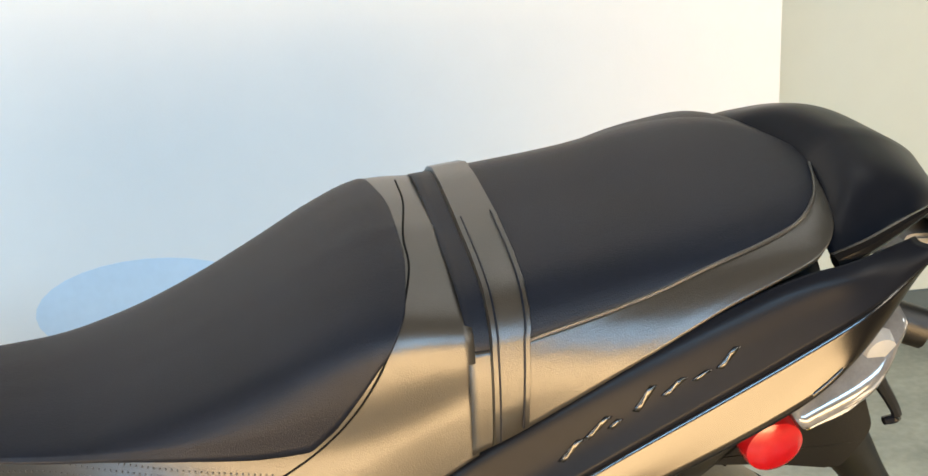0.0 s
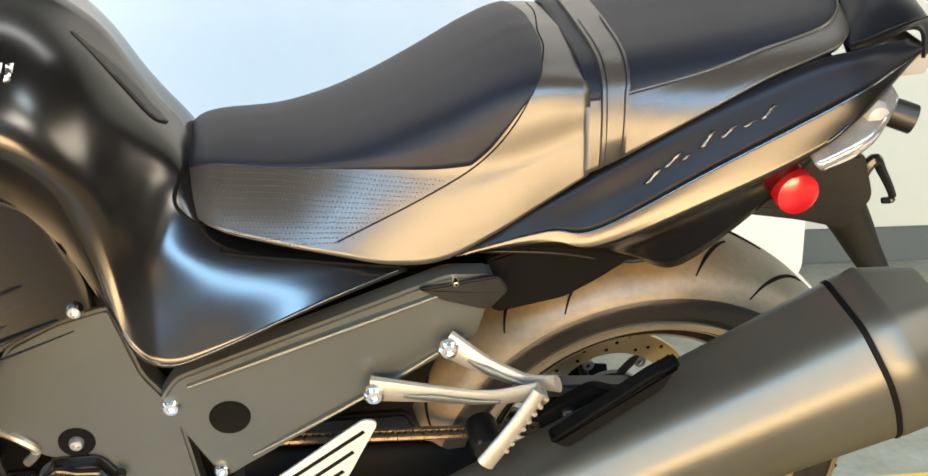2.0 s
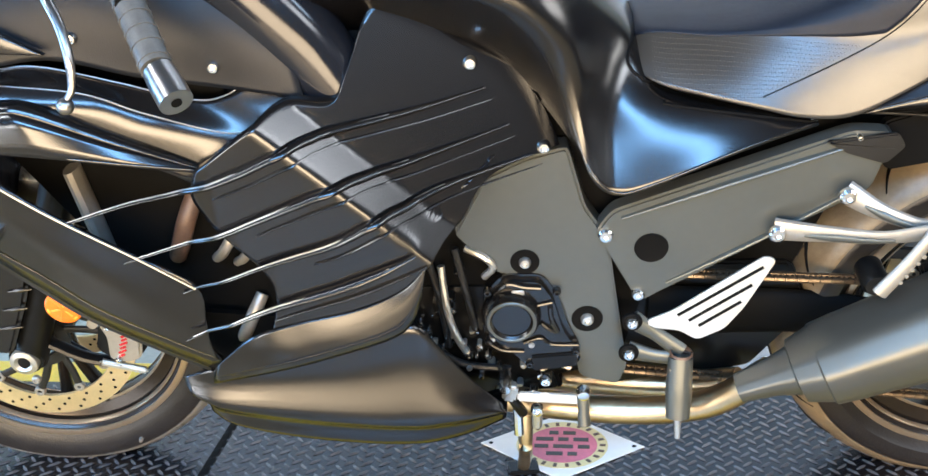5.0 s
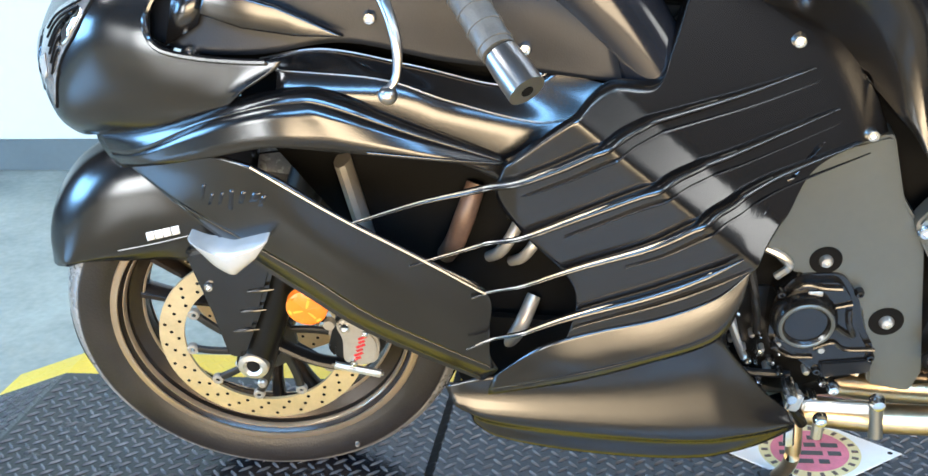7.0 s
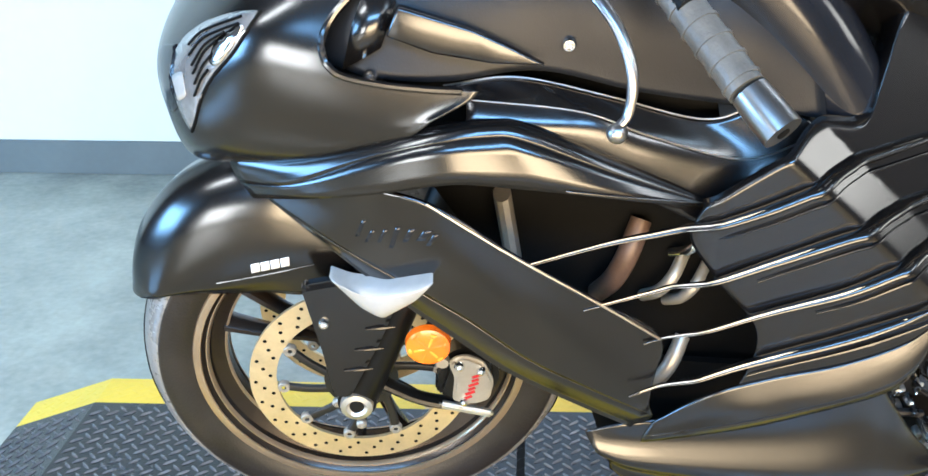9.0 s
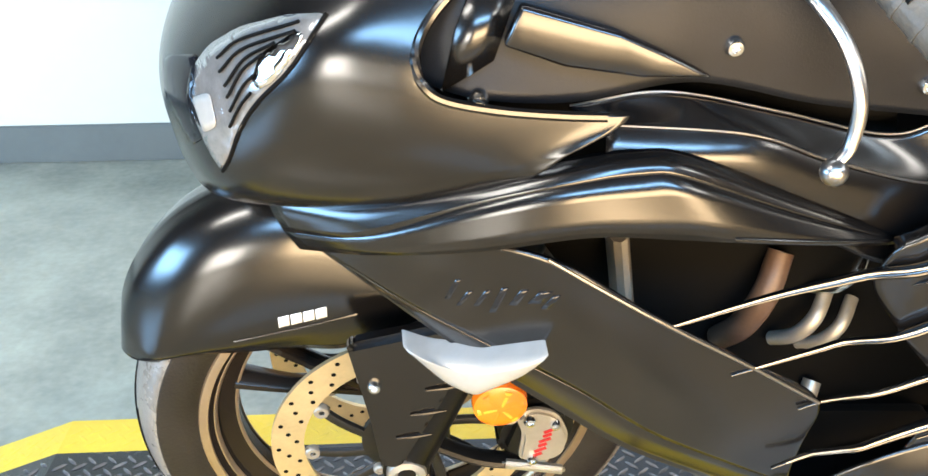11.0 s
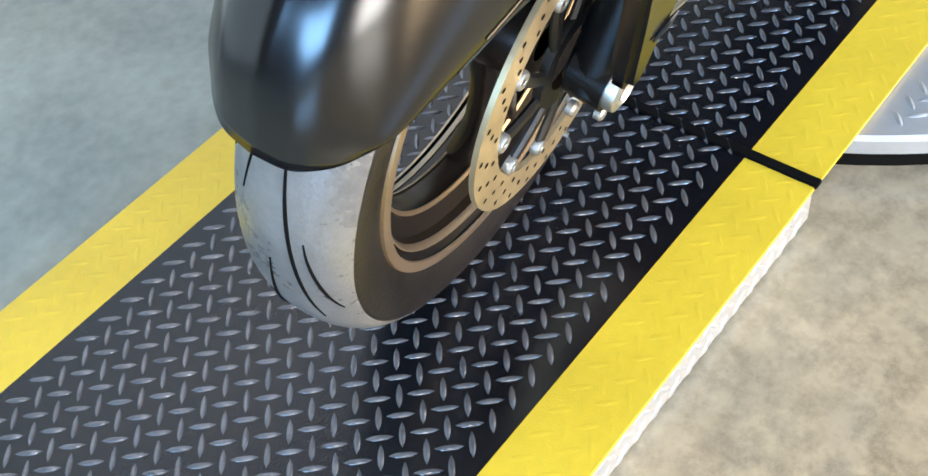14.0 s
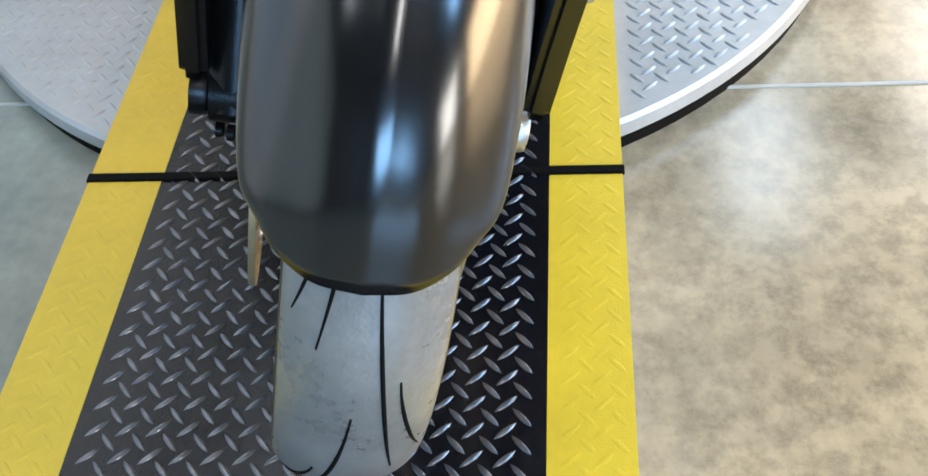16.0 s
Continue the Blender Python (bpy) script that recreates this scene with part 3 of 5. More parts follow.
def brake_disc(parent, x, y, z, r, holes, lugs, turn=0.0):
    """A drilled floating disc with its carrier."""
    d = part("brake_disc", revolve([(r - 0.036, -0.0025), (r, -0.0025), (r, 0.0025), (r - 0.036, 0.0025), (r - 0.036, -0.0025)], 96, "y", (x, y, z)), DISC, parent, "drilled steel brake disc")
    bm = bmesh.new()
    for k in range(holes):
        a = math.tau * k / holes
        rr = r - 0.008 - 0.010 * (k % 3)
        q = Matrix.Translation((x + rr * math.cos(a), y - 0.0029, z + rr * math.sin(a))) @ pose(0, 0, 0, 90)
        bmesh.ops.create_circle(bm, cap_ends=True, segments=10, radius=0.0028, matrix=q)
    part("drilling", bm, GROOVE, d, kind="stuff")
    for k in range(lugs):
        a = math.tau * k / lugs + turn
        c, s = math.cos(a), math.sin(a)
        part("rivet", revolve([(0.003, -0.0035), (0.0038, -0.005), (0.0075, -0.005), (0.0088, -0.003), (0.0088, 0.003)], 16, "y", (x + (r - 0.044) * c, y, z + (r - 0.044) * s)), CAST, d)
        part("carrier_arm", tube([(x + 0.042 * math.cos(a + 0.35), y, z + 0.042 * math.sin(a + 0.35)), (x + 0.075 * math.cos(a + 0.12), y, z + 0.075 * math.sin(a + 0.12)), (x + (r - 0.045) * c, y, z + (r - 0.045) * s)], 0.0065, 8, 8, True, 0.7, (0, 1, 0)), PLASTIC, d)
    part("carrier", revolve([(0.032, -0.004), (0.05, -0.004), (0.05, 0.004), (0.032, 0.004), (0.032, -0.004)], 40, "y", (x, y, z)), PLASTIC, d)
    return d


for s in (-1, 1):
    brake_disc(front_wheel, FX, FY + 0.077 * s, FZ, 0.150, 72, 10, math.radians(150))

# tank, seats and tail
TANK = [
    [(-.30, 0, .955), (-.15, 0, .985), (0, 0, .968), (.078, 0, .925), (.125, 0, .85), (.165, 0, .79), (.20, -.08, .728), (.31, -.10, .706), (.385, -.12, .697)],
    [(-.30, -.10, .94), (-.14, -.11, .968), (0, -.11, .948), (.072, -.095, .902), (.118, -.085, .835), (.157, -.075, .79), (.19, -.12, .730), (.31, -.13, .708), (.385, -.13, .698)],
    [(-.30, -.17, .90), (-.135, -.178, .918), (.003, -.178, .888), (.070, -.160, .836), (.105, -.138, .780), (.137, -.128, .742), (.183, -.140, .722), (.31, -.145, .706), (.385, -.142, .699)],
    [(-.28, -.176, .88), (-.134, -.176, .885), (.010, -.166, .836), (.078, -.164, .766), (.107, -.158, .720), (.138, -.161, .690), (.190, -.168, .690), (.305, -.160, .694), (.387, -.149, .698)],
    [(-.25, -.115, .82), (-.134, -.105, .800), (.006, -.104, .745), (.080, -.174, .688), (.107, -.203, .649), (.139, -.205, .627), (.19, -.201, .640), (.30, -.178, .677), (.388, -.152, .697)],
    [(-.25, -.08, .80), (-.134, -.075, .785), (.006, -.07, .728), (.084, -.125, .670), (.111, -.150, .640), (.141, -.150, .618), (.19, -.150, .632), (.30, -.140, .668), (.388, -.130, .690)],
]
bm = loft(TANK[:5], 72, 34, True)
bmesh.ops.remove_doubles(bm, verts=bm.verts, dist=1e-5)
waist = [v for v in bm.verts if not v.is_boundary and abs(v.co.y) > 0.01 and 0.0 < v.co.x < 0.25]
for _ in range(10):
    bmesh.ops.smooth_vert(bm, verts=waist, factor=0.5, use_axis_x=True, use_axis_y=True, use_axis_z=True)
bm = join(bm, loft(TANK[4:], 72, 4), flip_y(loft(TANK[4:], 72, 4)))
tank_skin = surface(bm)
tank = part("fuel_tank", bm, PAINT, bike, thick=0.004)
part("seam", bead(tank_skin, [(.16, .785), (.152, .765), (.165, .748), (.195, .735), (.31, .714), (.385, .70)], -.15, 0.0022), GROOVE, tank)
for k, (x, w) in enumerate(((-.060, .012), (-.044, .011), (-.028, .011), (-.012, .010), (.004, .011), (.018, .006))):
    part("badge_bar", drape(tank_skin, [(x, .925), (x + w, .926), (x + w + .003, .944), (x + .003, .943)], -.16, (-.1, 1, -.5), 0.002), CHROME, tank, thick=0.002)
part("knee_pad", drape(tank_skin, rounded([(.06, .955), (.11, .925), (.148, .868), (.135, .85), (.095, .90)], 0.01), -.06, (0, 0.55, -0.8), 0.0015), PLASTIC, tank, "black rubber tank pad", thick=0.0015)


def sections(stations, nu, nv):
    """A form through stations of x and half profiles from the middle of the top down."""
    rails = [[(x, -prof[k][0], prof[k][1]) for x, prof in stations] for k in range(len(stations[0][1]))]
    return loft(rails, nu, nv, True)


def pillion_profile(w, top, low, yc, zc):
    """Flat top, a crease at (yc, zc), and a sloping side down to (w, low)."""
    d = top - zc
    return [(0, top), (yc * 0.45, top), (yc * 0.72, top - d * 0.1), (yc * 0.89, top - d * 0.45), (yc * 0.975, top - d * 0.8), (yc, zc), (yc + (w - yc) * 0.40, zc - (zc - low) * 0.27), (yc + (w - yc) * 0.75, zc - (zc - low) * 0.62), (w, low)]


# stations of the rider seat: x, top, half width and height of the shoulder, of the crease and of the lower edge
RIDER = [
    (.160, .780, .040, .778, .055, .774, .085, .755), (.175, .790, .050, .788, .065, .783, .110, .745), (.20, .795, .055, .792, .072, .787, .132, .742),
    (.26, .797, .064, .793, .084, .786, .150, .733), (.31, .806, .075, .802, .098, .791, .158, .723), (.367, .828, .090, .822, .116, .797, .163, .711),
    (.424, .857, .102, .849, .130, .802, .164, .713), (.48, .889, .112, .878, .138, .813, .162, .742), (.525, .908, .118, .894, .142, .830, .158, .770), (.575, .908, .120, .894, .142, .850, .156, .803),
]


def rider_profile(top, ys, zs, yc, zc, w, low):
    """Half a cross-section of the rider seat from the middle of the top down to the lower edge."""
    return [(0, top), (ys * 0.55, top - (top - zs) * 0.25), (ys, zs), (ys + (yc - ys) * 0.72, zs - (zs - zc) * 0.42), (yc, zc), (yc + (w - yc) * 0.36, zc - (zc - low) * 0.30), (yc + (w - yc) * 0.72, zc - (zc - low) * 0.66), (w, low)]


rows = [(q[0], rider_profile(*q[1:])) for q in RIDER]
bm = sections(rows, 60, 40)
rider_skin = surface(bm)
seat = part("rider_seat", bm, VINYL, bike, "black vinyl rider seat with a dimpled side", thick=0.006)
# the dull cover on top ends at the crease and, behind, at the seam that crosses the seat
across = [spline([(x, -q[k][0], q[k][1]) for x, q in rows], 200) for k in range(8)]
END_AT = [(.160, 4.0), (.455, 4.0), (.475, 3.6), (.495, 3.1), (.515, 2.5), (.530, 1.7), (.540, 0.7), (.5425, 0.05)]


def reach(x):
    for (a, p), (b, q) in zip(END_AT, END_AT[1:]):
        if x <= b:
            return p + (q - p) * max(0.0, x - a) / (b - a)
    return 0.05


cols = []
for i in range(200):
    x = across[0][i].x
    if x > .5425:
        break
    curve = spline([r[i] for r in across], 71)
    last = reach(x)
    col = []
    for j in range(21):
        f = last * 10 * j / 20
        k = min(int(f), 69)
        col.append(curve[k].lerp(curve[k + 1], f - k) + Vector((0, -0.0006, 0.0012)))
    cols.append([Vector((q.x, -q.y, q.z)) for q in reversed(col)][:-1] + col)
bm = bmesh.new()
grid_faces(bm, cols)
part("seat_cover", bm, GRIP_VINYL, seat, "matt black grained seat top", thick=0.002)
V1 = (.213, .868, -.526)
seams = [(.497, 1.045), (.508, 1.02), (.513, .985), (.521, .954), (.517, .908), (.499, .86), (.466, .817), (.415, .781), (.318, .727)]
part("stitch_seam", bead(rider_skin, seams, -.14, 0.0009, V1), GROOVE, seat)
bm = bmesh.new()
for i in range(80):
    for j in range(26):
        x, z = .185 + i * .0042 + (j % 2) * .0021, .712 + j * .0042
        if x < .47 and z < .795 and z > .730 + max(0, x - .32) * .58 - max(0, .30 - x) * .06:
            q = drop(rider_skin, (x, -.16, z), (0, 1, 0), -0.0003)
            bmesh.ops.create_icosphere(bm, subdivisions=1, radius=0.0011, matrix=Matrix.Translation(q))
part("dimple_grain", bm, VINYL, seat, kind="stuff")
PILLION = [
    (.570, .156, .908, .803, .134, .878), (.61, .156, .912, .822, .134, .883), (.70, .155, .924, .874, .126, .903), (.755, .151, .934, .904, .120, .921),
    (.80, .144, .941, .920, .112, .932), (.832, .134, .945, .929, .098, .938), (.855, .110, .947, .934, .074, .942), (.870, .075, .947, .937, .046, .943), (.880, .030, .946, .940, .018, .944),
]
bm = sections([(q[0], pillion_profile(*q[1:])) for q in PILLION], 44, 40)
pillion_skin = surface(bm)
bm.free()
rows = [(q[0], pillion_profile(*q[1:])) for q in PILLION]
bm = sections([(x, q[:6]) for x, q in rows], 44, 22)
pillion = part("pillion_seat", bm, GRIP_VINYL, bike, "black vinyl pillion seat", thick=0.006)
# the far side takes the darker vinyl so that its rim stays dark
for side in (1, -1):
    part("seat_side", loft([[(x, -q[k][0] * side, q[k][1]) for x, q in rows] for k in range(5, 9)], 44, 16), VINYL if side > 0 else GRIP_VINYL, pillion, "black vinyl side, lighter on the near side, dark on the far side", thick=0.006)
edge = [(x, -q[5][0], q[5][1]) for x, q in rows[1:]]
part("piping", tube([drop(pillion_skin, q, (0.0, 0.8, -0.6), 0.0005) for q in spline(edge, 40)], 0.0016, 6, 40), VINYL, pillion, "raised piping along the seat edge")


def pillion_at(x):
    """The pillion seat's half profile at x."""
    for p, q in zip(PILLION, PILLION[1:]):
        if p[0] <= x <= q[0]:
            f = (x - p[0]) / (q[0] - p[0])
            return pillion_profile(*[u + (v - u) * f for u, v in zip(p[1:], q[1:])])
    return pillion_profile(*PILLION[0][1:])


strap_rails = []
for k in range(9):
    rail = []
    for dx in (-0.002, 0.0, 0.032, 0.034):
        x = .589 - k * .0004 + dx * (1 - 0.03 * k)
        y, z = pillion_at(x)[k]
        h = 0.0035 if -0.001 < dx < 0.033 else -0.001
        rail.append((x, -(y + h * min(1, k / 4)), z + h))
    strap_rails.append(rail)
bm = bmesh.new()
grid_faces(bm, [[*[Vector((q[i][0], -q[i][1], q[i][2])) for q in reversed(strap_rails)][:-1], *[Vector(q[i]) for q in strap_rails]] for i in range(4)])
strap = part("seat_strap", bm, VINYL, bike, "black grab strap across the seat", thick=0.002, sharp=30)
for i in (1, 2):
    off = 0.004 if i == 1 else -0.004
    part("edge_stitch", tube([(q[i][0] + off, q[i][1], q[i][2] + .0006) for q in strap_rails], 0.0008, 6, 40), GRIP_VINYL, strap)

COWL = [
    [(.878, 0, 0.936), (.905, 0, 0.961), (.935, 0, 0.961), (.965, 0, 0.950), (.993, 0, 0.929), (1.006, 0, .90)],
    [(.868, -.060, 0.934), (.892, -.066, 0.955), (.925, -.068, 0.955), (.955, -.066, 0.945), (.978, -.062, 0.925), (.990, -.06, 0.897)],
    [(.852, -.100, 0.928), (.875, -.106, 0.938), (.908, -.105, 0.943), (.935, -.098, 0.941), (.955, -.088, 0.927), (.968, -.083, 0.897)],
    [(.847, -.132, 0.920), (.870, -.128, 0.928), (.900, -.118, 0.936), (.930, -.108, 0.939), (.950, -.098, 0.927), (.962, -.092, 0.897)],
]
cowl = part("tail_cowl", loft(COWL, 28, 20, True), DIM_BLACK, bike, "glossy black tail cowl", thick=0.004)
part("trim_edge", tube([(.843, -.138, .925), (.868, -.136, .934), (.902, -.126, .944), (.940, -.110, .950)], [0.007, 0.006, 0.0045, 0.002], 8, 20), PAINT, cowl)
TAIL = [
    [(.44, -.12, .722), (.535, -.135, .769), (.583, -.155, .796), (.691, -.160, .866), (.795, -.160, .917), (.85, -.142, .932), (.912, -.128, .934)],
    [(.44, -.14, .721), (.535, -.150, .766), (.585, -.168, .792), (.692, -.172, .860), (.796, -.171, .912), (.855, -.153, .927), (.914, -.134, .932)],
    [(.44, -.150, .717), (.535, -.162, .752), (.592, -.176, .772), (.696, -.180, .838), (.798, -.178, .895), (.86, -.169, .917), (.924, -.141, .930)],
    [(.44, -.154, .714), (.534, -.166, .743), (.586, -.176, .750), (.693, -.184, .818), (.80, -.182, .876), (.86, -.175, .906), (.920, -.145, .924)],
    [(.44, -.155, .711), (.533, -.164, .736), (.583, -.172, .738), (.690, -.181, .799), (.80, -.179, .857), (.86, -.172, .890), (.912, -.146, .914)],
    [(.444, -.150, .709), (.535, -.156, .731), (.588, -.162, .731), (.691, -.169, .784), (.796, -.168, .837), (.848, -.163, .874), (.906, -.147, .905)],
    [(.455, -.14, .705), (.545, -.145, .715), (.615, -.145, .706), (.695, -.15, .735), (.78, -.155, .79), (.84, -.155, .848), (.90, -.142, .896)],
    [(.47, -.13, .70), (.56, -.13, .70), (.644, -.12, .678), (.70, -.115, .657), (.755, -.12, .70), (.82, -.135, .785), (.89, -.13, .875)],
]
for j in range(1, 6):
    yc = TAIL[3][j][1] + 0.003
    zc = TAIL[3][j][2]
    for k, slope, extra in ((0, 0.62, 0.006), (1, 0.62, 0.0), (2, 0.62, 0.0), (3, 0.0, 0.0), (4, 0.40, 0.0), (5, 0.40, 0.0)):
        x, y, z = TAIL[k][j]
        TAIL[k][j] = (x, yc + slope * (z - zc) + extra, z)
bm = join(loft(TAIL[:4], 48, 16), loft(TAIL[3:6], 48, 8), loft(TAIL[5:], 48, 10))
tail_skin = surface(bm)
bm.free()
for side in (1, -1):
    upper, lower = loft(TAIL[:4], 48, 16), join(loft(TAIL[3:6], 48, 8), loft(TAIL[5:], 48, 10))
    if side < 0:
        upper, lower = flip_y(upper), flip_y(lower)
        for v in [*upper.verts, *lower.verts]:
            v.co.z -= 0.035
    # the upper face's darkness is set by the dimmed copy of the paint
    piece = part("tail_panel", upper, DIM_BLACK, bike, "black tail panel, darkened against the paint of its flank", thick=0.004)
    part("lower_flank", lower, PAINT, piece, "satin flank below the crease", thick=0.004)
    tail = piece if side > 0 else tail
for x, z, ln, up in ((.628, .803, .020, .6), (.646, .821, .022, .55), (.664, .829, .012, .1), (.682, .842, .018, .8), (.702, .853, .020, .4), (.724, .864, .016, .1), (.742, .872, .018, .6)):
    part("badge_bar", drape(tail_skin, [(x, z), (x + .005, z - .001), (x + ln, z + ln * up + .006), (x + ln - .006, z + ln * up + .006)], -.18, (.2, .86, -.5), 0.0006, 0.008), BADGE, tail, thick=0.0012)
part("rear_light", slab(rounded([(.935, .868), (.979, .872), (.982, .900), (.945, .902)], 0.006), -.078, .078, 0.003), LENS, bike, "pale clear rear lamp lens")
LAMP = [
    [(.893, -.150, .893), (.85, -.165, .865), (.80, -.172, .832)],
    [(.894, -.168, .882), (.86, -.190, .852), (.806, -.192, .822)],
    [(.886, -.165, .862), (.862, -.182, .835), (.818, -.185, .812)],
    [(.872, -.13, .85), (.856, -.14, .826), (.822, -.145, .808)],
]
for s in (1, -1):
    bm = loft(LAMP, 20, 14)
    if s < 0:
        bm = flip_y(bm)
    lamp = part("turn_lamp", bm, CLEAR, bike, "clear ribbed turn lamp lens", thick=0.003)
    for k in range(4):
        f = k / 3
        part("rib", tube([(.815 + .01 * f, s * -(.191), .818 + .012 * f), (.85 + .012 * f, s * -.190, .835 + .014 * f), (.882, s * -.172, .862 + .010 * f)], 0.0016, 6, 14), LENS, lamp)
    part("bulb", revolve([(0, -.014), (.012, -.010), (.016, 0)], 20, "y", (.872, s * -.166 + (0 if s > 0 else .0), .866)), LENS, lamp, "pale bulb")
fender_rear = loft([[(.42, -.12, .70), (.55, -.12, .69), (.66, -.115, .67), (.75, -.115, .70), (.84, -.11, .79), (.93, -.07, .86)], [(.42, 0, .70), (.55, 0, .67), (.66, 0, .655), (.75, 0, .68), (.84, 0, .745), (.93, 0, .81)]], 30, 10)
part("rear_fender", join(fender_rear, flip_y(loft([[(.42, -.12, .70), (.55, -.12, .69), (.66, -.115, .67), (.75, -.115, .70), (.84, -.11, .79), (.93, -.07, .86)], [(.42, 0, .70), (.55, 0, .67), (.66, 0, .655), (.75, 0, .68), (.84, 0, .745), (.93, 0, .81)]], 30, 10))), PLASTIC, bike, thick=0.004)
# an added near-black sheet holds the darkness between tail and tyre
part("tail_filler", slab(rounded([(0.473, 0.641), (0.495, 0.609), (0.535, 0.617), (0.574, 0.625), (0.612, 0.647), (0.652, 0.675), (0.711, 0.682), (0.738, 0.710), (0.674, 0.720), (0.558, 0.705), (0.482, 0.681)], 0.008), -.118, -.10, 0.003), GROOVE, bike, "near-black sheet that darkens the space under the tail")
part("reflector_mount", slab(rounded([(.735, .735), (.80, .805), (.90, .80), (.925, .74), (.90, .70), (.84, .715), (.78, .725)], 0.012), -.125, -.06, 0.006), PLASTIC, bike)
part("red_reflector", revolve([(0, -.010), (.016, -.010), (.0235, -.006), (.025, 0.0), (.025, .012)], 32, "y", (.815, -.146, .766)), RED, bike, "round red side reflector")
hang = part("plate_bracket", tube([(.885, -.06, .735), (.935, -.05, .685), (.985, -.045, .615), (1.03, -.04, .555)], [0.034, 0.028, 0.020, 0.014], 14, 20, True, 0.7, (0, 1, 0)), PLASTIC, bike, "grey plastic number plate bracket")
for z in (0.0, 0.028):
    part("loop", tube([(1.02 + z, -.055, .565 - z), (1.045 + z, -.055, .535 - z), (1.055 + z, -.02, .525 - z), (1.03 + z, -.02, .555 - z)], 0.008, 8, 20, True, 0.6), GLOSS, hang)
part("hook", tube([(.915, -.085, .73), (.935, -.085, .77), (.95, -.085, .755), (.972, -.085, .72), (.960, -.085, .715)], [0.009, 0.007, 0.005, 0.004], 8, 24), GLOSS, bike, "black luggage hook")
part("lamp_stub", tube([(.905, -.09, .845), (.955, -.11, .832)], 0.017, 16, 4), PLASTIC, bike)

# front cowling


def sag(bm):
    """Lets the cowling drop a little towards its nose."""
    for v in bm.verts:
        v.co.z -= 0.05 * max(0.0, -0.60 - v.co.x)


NOSE = [
    [(-.78, 0, .985), (-.765, -.10, .965), (-.73, -.17, .935), (-.70, -.215, .905), (-.66, -.235, .885)],
    [(-.885, 0, .875), (-.868, -.10, .872), (-.815, -.198, .876), (-.75, -.235, .86), (-.60, -.264, .845)],
    [(-.942, 0, .795), (-.926, -.10, .793), (-.862, -.196, .797), (-.75, -.245, .805), (-.590, -.274, .828)],
    [(-.948, 0, .725), (-.930, -.09, .722), (-.876, -.180, .732), (-.75, -.238, .755), (-.630, -.275, .803)],
    [(-.925, 0, .665), (-.912, -.08, .666), (-.858, -.152, .696), (-.75, -.218, .731), (-.655, -.264, .778)],
    [(-.87, 0, .66), (-.862, -.06, .662), (-.825, -.12, .697), (-.74, -.185, .729), (-.655, -.225, .768)],
]
bm = loft([[*reversed([(x, -y, z) for x, y, z in r[1:]]), *r] for r in NOSE], 260, 130)
sag(bm)
nose_skin = surface(bm)
# the intake on either side is cut out of the shell
INTAKE = [(-.709, .923), (-.726, .900), (-.735, .879), (-.735, .861), (-.729, .846), (-.713, .834), (-.674, .825), (-.631, .820), (-.585, .818)]
OUTER = [(q.x, q.y) for q in spline([(x, z, 0) for x, z in INTAKE], 40)] + [(-.54, .83), (-.54, 1.05), (-.70, 1.05)]


def in_intake(p):
    k = (-0.25 + abs(p.y)) / 0.77
    x, z = p.x + 0.113 * k, p.z - 0.433 * k
    hit = False
    for (ax, az), (bx, bz) in zip(OUTER, OUTER[1:] + OUTER[:1]):
        if (az > z) != (bz > z) and x < ax + (bx - ax) * (z - az) / (bz - az):
            hit = not hit
    return hit


bmesh.ops.delete(bm, geom=[f for f in bm.faces if abs(f.calc_center_median().y) > 0.15 and in_intake(f.calc_center_median())], context="FACES")
nose = part("nose_fairing", bm, PAINT, bike, thick=0.004)
V11 = (-.043, .77, -.438)
LAMP_WAY = (-0.207, 0.770, -0.367)
lamp = part("headlight", drape(nose_skin, rounded([(-0.807, 0.855), (-0.821, 0.837), (-0.840, 0.810), (-0.861, 0.786), (-0.875, 0.763), (-0.886, 0.734), (-0.891, 0.722), (-0.898, 0.740), (-0.903, 0.766), (-0.903, 0.787), (-0.894, 0.814), (-0.882, 0.830), (-0.860, 0.845), (-0.831, 0.854)], 0.006), -.15, LAMP_WAY, 0.0015, 0.010), CLEAR, nose, "clear headlight lens with chrome ribs", thick=0.002)
part("reflector_bowl", drape(nose_skin, rounded([(-0.861, 0.804), (-0.852, 0.824), (-0.828, 0.841), (-0.824, 0.839), (-0.836, 0.819), (-0.850, 0.801), (-0.859, 0.796)], 0.006), -.15, LAMP_WAY, 0.0030, 0.008), CHROME, lamp, "bright chrome reflector", thick=0.001)
part("lower_facet", drape(nose_skin, rounded([(-0.901, 0.785), (-0.889, 0.791), (-0.889, 0.763), (-0.898, 0.756)], 0.004), -.15, LAMP_WAY, 0.0030, 0.008), LENS, lamp, thick=0.001)
for arc in ([(-0.878, 0.819), (-0.861, 0.834), (-0.824, 0.848)], [(-0.879, 0.808), (-0.861, 0.827), (-0.828, 0.841)], [(-0.878, 0.797), (-0.862, 0.819), (-0.842, 0.832)], [(-0.878, 0.788), (-0.865, 0.810), (-0.851, 0.823)], [(-0.878, 0.777), (-0.868, 0.796), (-0.859, 0.807)], [(-0.880, 0.764), (-0.871, 0.782), (-0.863, 0.793)]):
    part("reflector_rib", bead(nose_skin, arc, -.15, 0.0014, LAMP_WAY, 0.0035), GROOVE, lamp)
